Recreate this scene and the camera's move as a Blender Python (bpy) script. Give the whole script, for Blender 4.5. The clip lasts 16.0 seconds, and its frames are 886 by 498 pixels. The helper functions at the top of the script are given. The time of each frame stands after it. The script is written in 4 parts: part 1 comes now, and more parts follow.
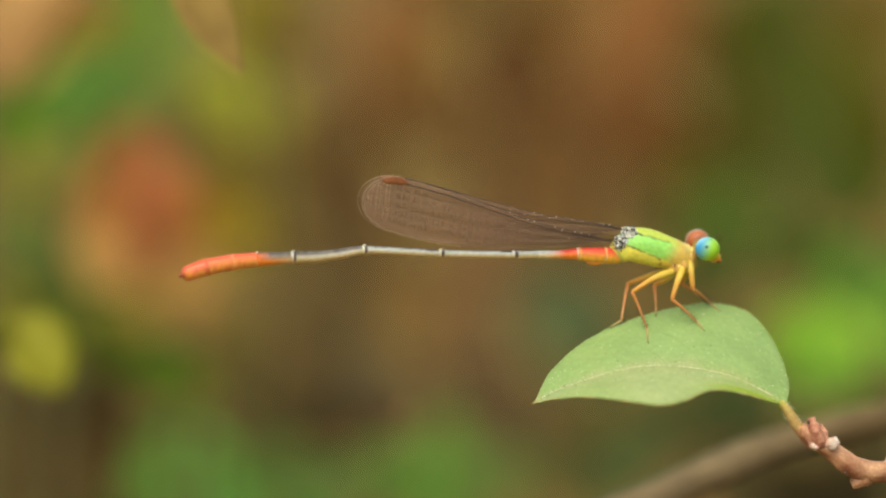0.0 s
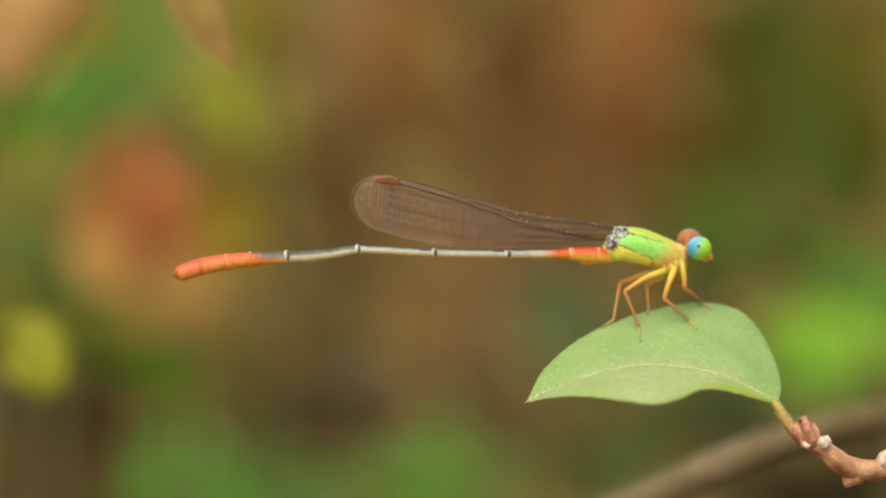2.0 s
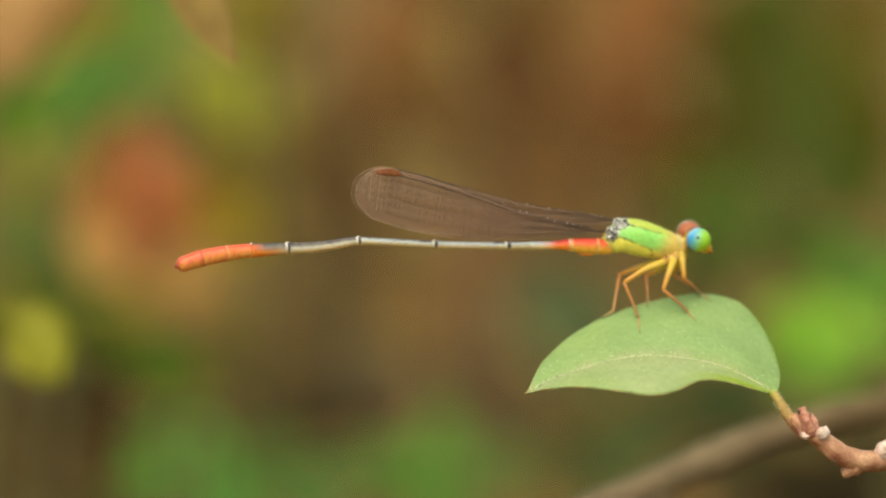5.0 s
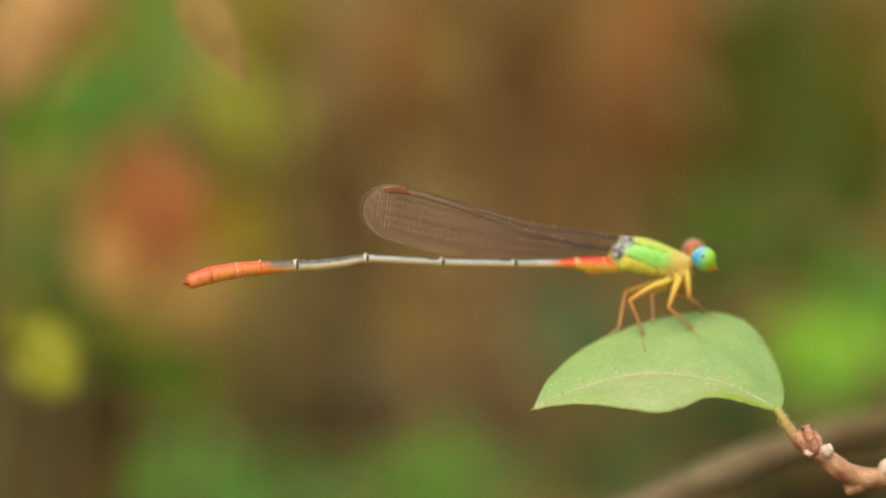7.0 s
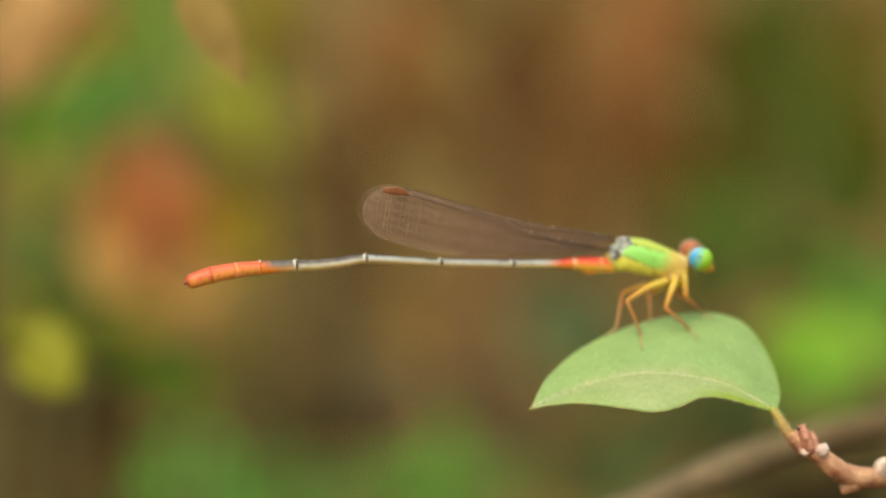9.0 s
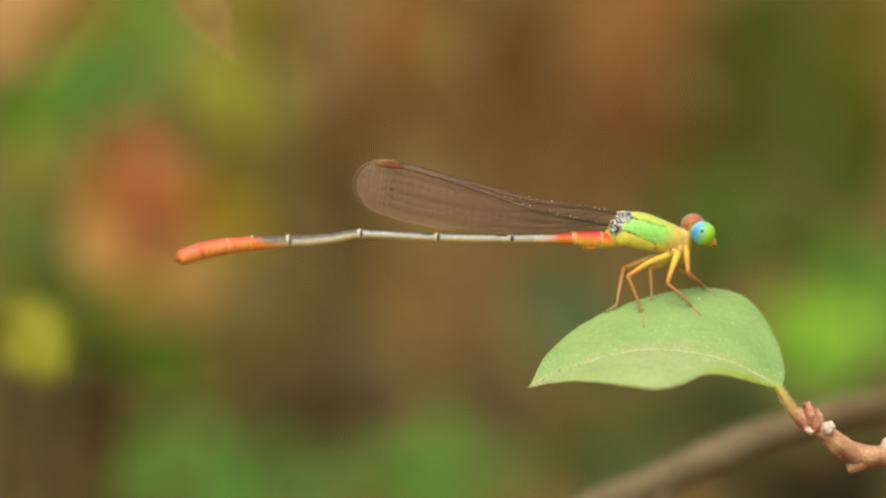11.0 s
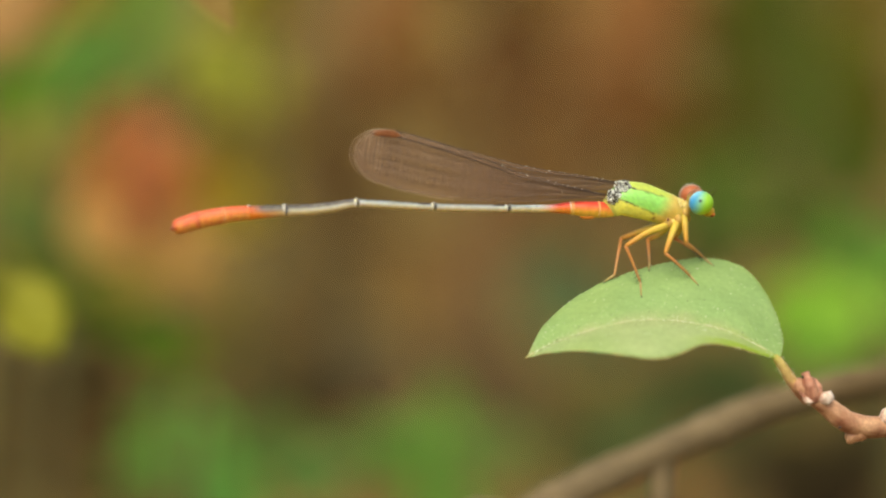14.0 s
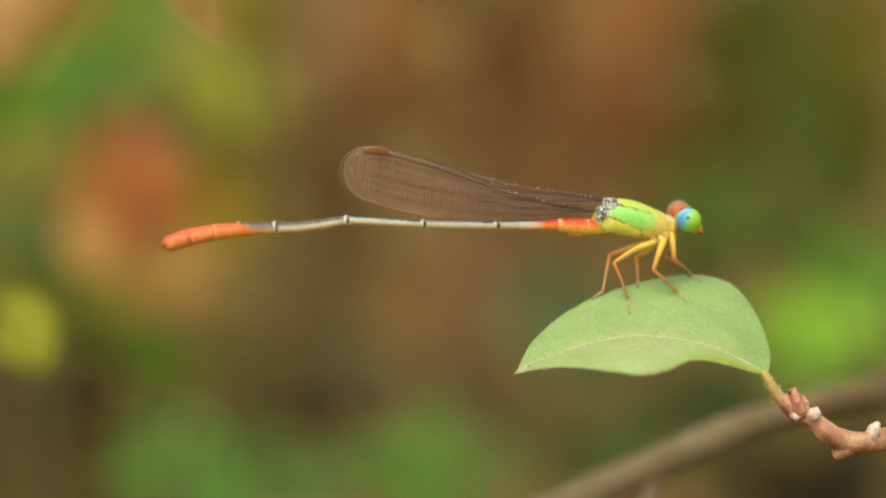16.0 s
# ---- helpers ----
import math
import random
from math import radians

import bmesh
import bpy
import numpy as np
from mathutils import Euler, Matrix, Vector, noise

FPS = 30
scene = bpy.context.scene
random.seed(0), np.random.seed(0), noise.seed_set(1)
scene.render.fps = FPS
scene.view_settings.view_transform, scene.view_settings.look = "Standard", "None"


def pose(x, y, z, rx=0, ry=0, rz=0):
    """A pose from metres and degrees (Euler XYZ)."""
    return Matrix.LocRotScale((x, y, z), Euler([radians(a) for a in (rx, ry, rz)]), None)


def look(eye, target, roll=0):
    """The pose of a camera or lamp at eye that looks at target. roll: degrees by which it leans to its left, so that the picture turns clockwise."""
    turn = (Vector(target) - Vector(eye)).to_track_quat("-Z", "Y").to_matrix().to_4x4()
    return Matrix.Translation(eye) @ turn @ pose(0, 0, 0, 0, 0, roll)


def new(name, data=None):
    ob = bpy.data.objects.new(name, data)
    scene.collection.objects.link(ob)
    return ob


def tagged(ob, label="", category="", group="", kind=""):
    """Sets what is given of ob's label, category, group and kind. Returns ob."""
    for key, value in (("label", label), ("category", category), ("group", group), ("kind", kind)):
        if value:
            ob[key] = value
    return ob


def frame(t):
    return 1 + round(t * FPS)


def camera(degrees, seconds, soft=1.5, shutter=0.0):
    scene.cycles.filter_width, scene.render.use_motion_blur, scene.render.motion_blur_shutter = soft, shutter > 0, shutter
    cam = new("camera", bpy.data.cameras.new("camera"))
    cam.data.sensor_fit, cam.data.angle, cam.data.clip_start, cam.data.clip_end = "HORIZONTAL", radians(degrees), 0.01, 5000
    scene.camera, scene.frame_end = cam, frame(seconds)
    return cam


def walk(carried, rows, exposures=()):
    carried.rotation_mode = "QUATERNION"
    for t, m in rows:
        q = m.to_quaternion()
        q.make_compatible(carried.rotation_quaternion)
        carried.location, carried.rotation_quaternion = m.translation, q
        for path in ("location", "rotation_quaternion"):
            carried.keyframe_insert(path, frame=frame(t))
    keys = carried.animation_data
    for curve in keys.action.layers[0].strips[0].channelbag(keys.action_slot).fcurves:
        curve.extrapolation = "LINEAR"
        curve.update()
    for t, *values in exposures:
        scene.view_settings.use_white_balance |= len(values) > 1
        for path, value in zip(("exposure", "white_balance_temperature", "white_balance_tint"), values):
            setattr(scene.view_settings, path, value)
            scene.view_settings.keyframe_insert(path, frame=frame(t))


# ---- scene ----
# A damselfly on a leaf, seen through a long close-up lens. Lengths below are in millimetres
# in the axes of the perch, which slopes down and away from the lens.
MM = 0.001
PERCH = pose(0, 0, 0.25, -14, 0, 0)

# ---- camera ----
cam = camera(16.0, 16.0, soft=2.1)
cam.data.dof.use_dof = True
cam.data.dof.focus_distance = 0.2353
cam.data.dof.aperture_fstop = 9.8
PATH = [  # seconds, x, y, z in mm, yaw, pitch, roll in degrees
    (0.0, -0.02, -234.85, 0.01, -0.005, -0.004, -0.005),
    (0.2, 0.15, -234.63, -0.22, 0.033, 0.005, 0.001),
    (0.5, 0.72, -234.30, -0.18, 0.089, 0.018, 0.011),
    (0.7, 0.68, -234.60, -0.22, 0.031, 0.046, -0.033),
    (1.0, 0.01, -235.05, -0.25, -0.055, 0.089, -0.100),
    (1.2, 0.38, -235.04, -0.84, -0.027, 0.053, -0.020),
    (1.5, 0.85, -235.03, -1.11, 0.014, 0.000, 0.100),
    (1.7, 0.69, -235.25, 0.08, 0.013, 0.046, 0.086),
    (2.0, 0.60, -235.58, -0.50, 0.012, 0.115, 0.065),
    (2.2, 0.53, -235.46, -1.38, 0.013, 0.071, 0.076),
    (2.5, 1.16, -235.28, -0.45, 0.015, 0.006, 0.092),
    (2.7, 0.75, -235.30, -0.80, -0.018, 0.016, 0.089),
    (3.0, 0.38, -235.33, -0.26, -0.068, 0.032, 0.084),
    (3.2, 0.32, -235.55, 0.14, -0.044, 0.078, 0.092),
    (3.5, 0.55, -235.87, -0.47, -0.007, 0.147, 0.105),
    (3.7, 0.55, -235.87, -0.47, -0.057, 0.087, 0.105),
    (5.8, 0.48, -236.95, -0.54, 0.063, -0.046, -0.038),
    (6.0, 0.48, -236.95, -0.54, 0.103, 0.154, -0.038),
    (6.2, 0.19, -237.51, 0.05, 0.075, 0.209, -0.081),
    (6.5, -0.09, -238.36, 0.95, 0.033, 0.291, -0.145),
    (6.7, -0.27, -238.40, 0.89, 0.069, 0.226, -0.146),
    (7.0, 0.50, -238.47, 0.12, 0.124, 0.129, -0.147),
    (7.2, 0.01, -239.01, 0.61, 0.078, 0.235, -0.159),
    (7.5, 0.51, -239.82, 0.51, 0.008, 0.394, -0.177),
    (7.7, 0.86, -239.88, 1.51, -0.028, 0.286, -0.227),
    (8.0, 1.17, -239.97, 0.27, -0.083, 0.124, -0.301),
    (8.2, 1.61, -240.14, 1.00, -0.043, 0.150, -0.242),
    (8.5, 0.87, -240.40, 0.86, 0.018, 0.188, -0.154),
    (8.7, 0.27, -240.30, 1.78, 0.049, 0.160, -0.181),
    (9.0, 0.49, -240.15, 0.19, 0.096, 0.118, -0.222),
    (9.2, 0.49, -240.15, 0.19, 0.108, 0.118, -0.222),
    (11.3, 0.38, -234.32, -1.66, 0.023, 0.074, 0.030),
    (11.5, 0.38, -234.32, -1.66, 0.103, -0.016, 0.030),
    (11.7, 0.33, -234.01, -1.99, 0.156, 0.029, -0.008),
    (12.0, -0.07, -233.55, -3.09, 0.235, 0.097, -0.064),
    (12.2, -0.00, -233.72, -2.41, 0.182, 0.137, -0.044),
    (12.5, 0.62, -233.98, -2.63, 0.102, 0.197, -0.013),
    (12.7, 1.41, -233.98, -2.84, 0.100, 0.219, 0.036),
    (13.0, 1.79, -233.99, -3.57, 0.096, 0.253, 0.110),
    (13.2, 2.09, -234.09, -3.42, 0.110, 0.224, 0.102),
    (13.5, 1.24, -234.24, -3.09, 0.130, 0.180, 0.089),
    (13.7, 0.66, -234.00, -2.98, 0.088, 0.089, 0.047),
    (14.0, 0.68, -233.65, -3.25, 0.026, -0.047, -0.017),
    (14.2, 0.26, -233.84, -3.19, 0.050, -0.026, -0.025),
    (14.5, 0.93, -234.12, -2.64, 0.085, 0.005, -0.037),
    (14.7, 1.04, -234.47, -2.62, 0.057, 0.106, -0.083),
    (15.0, 1.54, -234.99, -3.18, 0.014, 0.257, -0.152),
    (15.2, 1.38, -235.00, -3.18, -0.032, 0.274, -0.103),
    (15.5, 0.81, -235.01, -3.48, -0.100, 0.299, -0.030),
    (15.7, 1.04, -235.03, -3.19, -0.072, 0.263, -0.017),
    (16.0, 1.25, -235.07, -3.04, -0.030, 0.208, 0.003),
]
walk(cam, [(t, PERCH @ pose(x * MM, y * MM, z * MM, 90 + pitch, roll, yaw)) for t, x, y, z, yaw, pitch, roll in PATH],
     exposures=[(0.0, 0.42), (3.7, 0.42), (9.2, 0.46), (11.3, 0.5), (16.0, 0.47)])

# ---- light ----
world = bpy.data.worlds.new("sky")
scene.world = world
world.use_nodes = True
sky = world.node_tree.nodes.new("ShaderNodeTexSky")
sky.sky_type, sky.sun_disc = "NISHITA", False
sky.sun_elevation, sky.sun_rotation = radians(63), radians(200)
sky.air_density, sky.dust_density = 1.0, 4.0
background = world.node_tree.nodes["Background"]
background.inputs["Strength"].default_value = 0.15
world.node_tree.links.new(sky.outputs[0], background.inputs["Color"])
sun = new("sun", bpy.data.lights.new("sun", "SUN"))
sun.data.energy, sun.data.angle, sun.data.color = 1.5, radians(60), (1.0, 0.95, 0.86)
sun.matrix_world = look((-0.5, -1.45, 3.0), (0, 0, 0))
scene.view_settings.use_white_balance = True
scene.view_settings.white_balance_temperature, scene.view_settings.white_balance_tint = 7350, 4


# ---- materials ----
def srgb(r, g, b):
    return tuple((c / 255 / 12.92) if c < 11 else ((c / 255 + 0.055) / 1.055) ** 2.4 for c in (r, g, b))


def surface(name, dark, light, scale, rough=0.5, bump=0.0, spec=0.4, through_light=0.0, tint=False, coat=0.0, grain_depth=0.17, soft_skin=0.0):
    """Two tones mixed by a coarse noise, broken up by a fine one. scale: coarse patches to the metre."""
    m = bpy.data.materials.new(name)
    m.use_nodes = True
    n, l = m.node_tree.nodes, m.node_tree.links
    shader, out = n["Principled BSDF"], n["Material Output"]
    shader.inputs["Roughness"].default_value = rough
    shader.inputs["Specular IOR Level"].default_value = spec
    shader.inputs["Coat Weight"].default_value = coat
    co = n.new("ShaderNodeTexCoord")
    coarse, fine = n.new("ShaderNodeTexNoise"), n.new("ShaderNodeTexNoise")
    for node, s, detail in ((coarse, scale, 4), (fine, scale * 7, 6)):
        node.inputs["Scale"].default_value, node.inputs["Detail"].default_value = s, detail
        l.new(co.outputs["Object"], node.inputs["Vector"])
    ramp = n.new("ShaderNodeMapRange")
    ramp.inputs["From Min"].default_value, ramp.inputs["From Max"].default_value = 0.35, 0.65
    l.new(coarse.outputs[0], ramp.inputs[0])
    mix = n.new("ShaderNodeMix")
    mix.data_type = "RGBA"
    mix.inputs["A"].default_value, mix.inputs["B"].default_value = (*dark, 1), (*light, 1)
    l.new(ramp.outputs[0], mix.inputs["Factor"])
    grain = n.new("ShaderNodeMapRange")
    grain.inputs["From Min"].default_value, grain.inputs["From Max"].default_value = 0.3, 0.7
    grain.inputs["To Min"].default_value, grain.inputs["To Max"].default_value = 1 - grain_depth, 1 + grain_depth
    l.new(fine.outputs[0], grain.inputs[0])
    colour = n.new("ShaderNodeVectorMath")
    colour.operation = "MULTIPLY"
    l.new(mix.outputs["Result"], colour.inputs[0])
    l.new(grain.outputs[0], colour.inputs[1])
    last = colour.outputs[0]
    if tint:
        paint = n.new("ShaderNodeAttribute")
        paint.attribute_name = "tint"
        both = n.new("ShaderNodeVectorMath")
        both.operation = "MULTIPLY"
        l.new(last, both.inputs[0])
        l.new(paint.outputs["Color"], both.inputs[1])
        last = both.outputs[0]
    if soft_skin:
        shader.inputs["Subsurface Weight"].default_value = soft_skin
        shader.inputs["Subsurface Radius"].default_value = (1.0, 0.7, 0.3)
        shader.inputs["Subsurface Scale"].default_value = 0.0005
    l.new(last, shader.inputs["Base Color"])
    if bump:
        relief = n.new("ShaderNodeBump")
        relief.inputs["Strength"].default_value, relief.inputs["Distance"].default_value = 0.6, bump
        l.new(fine.outputs[0], relief.inputs["Height"])
        l.new(relief.outputs[0], shader.inputs["Normal"])
    if through_light:
        trans, add = n.new("ShaderNodeBsdfTranslucent"), n.new("ShaderNodeMixShader")
        l.new(last, trans.inputs["Color"])
        add.inputs[0].default_value = through_light
        l.new(shader.outputs[0], add.inputs[1])
        l.new(trans.outputs[0], add.inputs[2])
        l.new(add.outputs[0], out.inputs["Surface"])
    return m


WHITE = (1.0, 1.0, 1.0)
CUTICLE = surface("cuticle", (0.93, 0.93, 0.9), (1, 1, 1), 500, 0.42, 0.000008, 0.45, tint=True, grain_depth=0.06, soft_skin=0.5)
EYE = surface("compound_eye", (0.95, 0.95, 0.95), (1, 1, 1), 1500, 0.4, 0.0, 0.35, tint=True, grain_depth=0.04)
LEG = surface("leg_cuticle", (0.92, 0.9, 0.87), (1, 1, 1), 1500, 0.42, 0.00001, 0.35, tint=True, through_light=0.12, grain_depth=0.1, soft_skin=0.4)
SPINE = surface("spine_black", (0.03, 0.018, 0.012), (0.07, 0.045, 0.03), 900, 0.5)
VEIN = surface("wing_vein", srgb(60, 47, 38), srgb(88, 70, 54), 500, 0.45)
STIGMA = surface("wing_stigma", srgb(128, 76, 44), srgb(162, 100, 56), 900, 0.45, through_light=0.4)
PALE_VEIN = surface("pale_wing_vein", srgb(138, 116, 90), srgb(166, 143, 114), 500, 0.5)
PALE_STIGMA = surface("pale_wing_stigma", srgb(150, 112, 80), srgb(176, 138, 100), 900, 0.45, through_light=0.4)
DUST = surface("wing_dust", srgb(170, 160, 145), srgb(205, 195, 180), 900, 0.6)
LEAF = surface("perch_leaf_skin", srgb(137, 171, 103), srgb(144, 177, 108), 380, 0.5, 0.00003, 0.35, through_light=0.22, tint=True, grain_depth=0.08)
RIB = surface("leaf_rib", srgb(168, 182, 124), srgb(202, 192, 154), 1300, 0.65, 0.00006)
RIM = surface("leaf_rim", srgb(166, 162, 92), srgb(190, 172, 112), 900, 0.65, 0.00004)
VEINLET = surface("leaf_veinlet", srgb(134, 164, 96), srgb(144, 174, 104), 700, 0.6)
HAIR = surface("leaf_speck", srgb(196, 210, 164), srgb(228, 230, 204), 700, 0.5)
NODE = surface("node_bark", srgb(138, 88, 70), srgb(196, 144, 118), 900, 0.55, 0.00012, tint=True, grain_depth=0.2)
PETIOLE = surface("leaf_stalk", srgb(148, 146, 62), srgb(168, 150, 78), 420, 0.65, 0.00012, tint=True)
BARK = surface("twig_bark", srgb(150, 104, 78), srgb(204, 162, 126), 620, 0.5, 0.0001, tint=True, grain_depth=0.16)
SCAR = surface("leaf_scar", srgb(206, 168, 144), srgb(244, 230, 214), 2300, 0.7, 0.0002, grain_depth=0.25)
DRY_STEM = surface("dry_stem", srgb(124, 108, 75), srgb(146, 127, 90), 120, 0.8, 0.0002, tint=True, through_light=0.15)
SOIL = surface("soil", srgb(94, 78, 36), srgb(128, 106, 54), 9, 0.95, 0.004, 0.2)
TAN = surface("tan_litter", srgb(126, 86, 52), srgb(146, 102, 62), 40, 0.85, 0.0002, 0.1, through_light=0.15)
BROWN = surface("brown_litter", srgb(102, 76, 40), srgb(128, 96, 52), 40, 0.85, 0.0002, 0.1, through_light=0.15)
DARK = surface("dark_litter", srgb(52, 36, 20), srgb(74, 52, 30), 40, 0.9, 0.0002, 0.1)
FADED_STRAW = surface("faded_straw", srgb(150, 125, 70), srgb(174, 145, 84), 40, 0.8, 0.0002, 0.1, through_light=0.2)
DARK_STEM = surface("dark_stem", srgb(70, 54, 33), srgb(92, 70, 43), 90, 0.8, 0.0001)
STEM = surface("green_stem", srgb(70, 70, 34), srgb(90, 84, 42), 90, 0.7, 0.0001)


def membrane():
    m = bpy.data.materials.new("wing_membrane")
    m.use_nodes = True
    n, l = m.node_tree.nodes, m.node_tree.links
    shader = n["Principled BSDF"]
    shader.inputs["Base Color"].default_value = (*srgb(160, 132, 108), 1)
    shader.inputs["Roughness"].default_value = 0.3
    clear, mix = n.new("ShaderNodeBsdfTransparent"), n.new("ShaderNodeMixShader")
    clear.inputs[0].default_value = (0.95, 0.92, 0.9, 1)
    co, grain, span = n.new("ShaderNodeTexCoord"), n.new("ShaderNodeTexNoise"), n.new("ShaderNodeMapRange")
    grain.inputs["Scale"].default_value = 600
    span.inputs["To Min"].default_value, span.inputs["To Max"].default_value = 0.09, 0.19
    l.new(co.outputs["Object"], grain.inputs["Vector"])
    l.new(grain.outputs[0], span.inputs[0])
    l.new(span.outputs[0], mix.inputs[0])
    l.new(clear.outputs[0], mix.inputs[1])
    l.new(shader.outputs[0], mix.inputs[2])
    l.new(mix.outputs[0], n["Material Output"].inputs["Surface"])
    return m


MEMBRANE = membrane()


def plates():
    """Pale plates with black seams."""
    m = surface("wing_hinge_plates", srgb(204, 207, 198), srgb(242, 244, 238), 900, 0.4, 0.00002, 0.5)
    n, l = m.node_tree.nodes, m.node_tree.links
    shader = n["Principled BSDF"]
    paint = shader.inputs["Base Color"].links[0].from_socket
    co, cells, seam, mix = n.new("ShaderNodeTexCoord"), n.new("ShaderNodeTexVoronoi"), n.new("ShaderNodeMapRange"), n.new("ShaderNodeMix")
    cells.feature = "DISTANCE_TO_EDGE"
    cells.inputs["Scale"].default_value = 5200
    seam.inputs["From Min"].default_value, seam.inputs["From Max"].default_value = 0.02, 0.1
    mix.data_type = "RGBA"
    mix.inputs["A"].default_value = (0.05, 0.045, 0.036, 1)
    l.new(co.outputs["Object"], cells.inputs["Vector"])
    l.new(cells.outputs["Distance"], seam.inputs[0])
    l.new(seam.outputs[0], mix.inputs["Factor"])
    l.new(paint, mix.inputs["B"])
    l.new(mix.outputs["Result"], shader.inputs["Base Color"])
    return m


SCLERITE = plates()
PLATE = surface("pale_hinge_plate", srgb(206, 208, 188), srgb(240, 242, 232), 900, 0.45)
SEAM = surface("dark_hinge_plate", srgb(44, 42, 32), srgb(74, 70, 52), 900, 0.5)

# ---- building blocks ----
BASE = {}


def thing(name, base, label, category, group=""):
    """An Empty at base (mm, in the axes of the perch), which carries the parts of one thing."""
    ob = tagged(new(name), label, category, group)
    ob.matrix_world = PERCH @ Matrix.Translation(Vector(base) * MM)
    ob.empty_display_size = 0.005
    BASE[ob] = Vector(base)
    return ob


def part(name, shape, material, parent, label=""):
    """One mesh under a thing or a part. shape: points in mm, faces and a colour for each point (or None)."""
    points, faces, tints = shape
    base = BASE[parent]
    mesh = bpy.data.meshes.new(name)
    mesh.from_pydata([tuple((Vector(p) - base) * MM) for p in points], [], faces)
    mesh.polygons.foreach_set("use_smooth", [True] * len(mesh.polygons))
    if tints is not None:
        layer = mesh.color_attributes.new("tint", "FLOAT_COLOR", "POINT")
        layer.data.foreach_set("color", [c for t in tints for c in (*t, 1)])
    mesh.materials.append(material)
    ob = new(name, mesh)
    ob.parent = parent
    BASE[ob] = base
    return tagged(ob, label)


def join(*shapes):
    points, faces, tints = [], [], []
    for p, f, c in shapes:
        k = len(points)
        points += list(p)
        faces += [tuple(i + k for i in g) for g in f]
        tints += list(c) if c is not None else [WHITE] * len(p)
    return points, faces, tints


def spline(knots, count):
    """A smooth curve of count points through the knots (tuples of any length)."""
    k = [Vector(a) for a in knots]
    k = [2 * k[0] - k[1]] + k + [2 * k[-1] - k[-2]]
    found = []
    for i in range(count):
        s = i / (count - 1) * (len(k) - 3)
        j = min(int(s), len(k) - 4)
        s -= j
        a, b, c, d = k[j:j + 4]
        found.append(0.5 * (2 * b + (c - a) * s + (2 * a - 5 * b + 4 * c - d) * s * s + (3 * b - a - 3 * c + d) * s ** 3))
    return found


def tube(path, radii, sides=10, wide=1.0, paint=None, rough=0.0, seed=0):
    """A closed tube along path; wide stretches it sideways (away from the lens); paint(k, up, point) gives the colour."""
    path = [Vector(p) for p in path]
    points, faces, tints = [], [], []
    n = len(path)
    for i, p in enumerate(path):
        way = (path[min(i + 1, n - 1)] - path[max(i - 1, 0)]).normalized()
        side = Vector((0, 1, 0)) - way * way.y
        side = side.normalized() if side.length > 0.05 else way.orthogonal().normalized()
        up = side.cross(way)
        if up.z < 0:
            up = -up
        for j in range(sides):
            a = 2 * math.pi * j / sides
            r = radii[i] * (1 + rough * noise.noise(p * 1.3 + Vector((math.cos(a) * 2, math.sin(a) * 2, seed))))
            q = p + side * (r * wide * math.cos(a)) + up * (r * math.sin(a))
            points.append(q)
            tints.append(paint(i / (n - 1), math.sin(a), q) if paint else WHITE)
    for i in range(n - 1):
        for j in range(sides):
            a, b = i * sides + j, i * sides + (j + 1) % sides
            faces.append((a, b, b + sides, a + sides))
    for row, flip in ((0, True), (n - 1, False)):
        ring = [row * sides + j for j in range(sides)]
        faces.append(tuple(reversed(ring)) if flip else tuple(ring))
    return points, faces, tints


def ball(centre, size, rings=12, sides=18, paint=None, turn=None, rough=0.0):
    """An ellipsoid of half-axes size."""
    points, faces, tints = [], [], []
    centre = Vector(centre)
    for i in range(rings + 1):
        v = math.pi * i / rings
        for j in range(sides):
            u = 2 * math.pi * j / sides
            way = Vector((math.sin(v) * math.cos(u), math.sin(v) * math.sin(u), math.cos(v)))
            r = 1 + rough * noise.noise(way * 2.2 + centre)
            q = Vector((way.x * size[0], way.y * size[1], way.z * size[2])) * r
            points.append(centre + (turn @ q if turn else q))
            tints.append(paint(way) if paint else WHITE)
    for i in range(rings):
        for j in range(sides):
            a, b = i * sides + j, i * sides + (j + 1) % sides
            faces.append((a, a + sides, b + sides, b))
    return points, faces, tints


def mixed(a, b, f):
    f = min(max(f, 0.0), 1.0)
    f = f * f * (3 - 2 * f)
    return tuple(x + (y - x) * f for x, y in zip(a, b))


def lerp(table, x):
    for (x0, y0), (x1, y1) in zip(table, table[1:]):
        if x <= x1:
            return y0 + (y1 - y0) * max(x - x0, 0) / (x1 - x0)
    return table[-1][1]


def soil_level(y):
    """Height of the ground in the axes of the perch, y mm behind it."""
    return (-250 + 0.2419 * y) / 0.9703


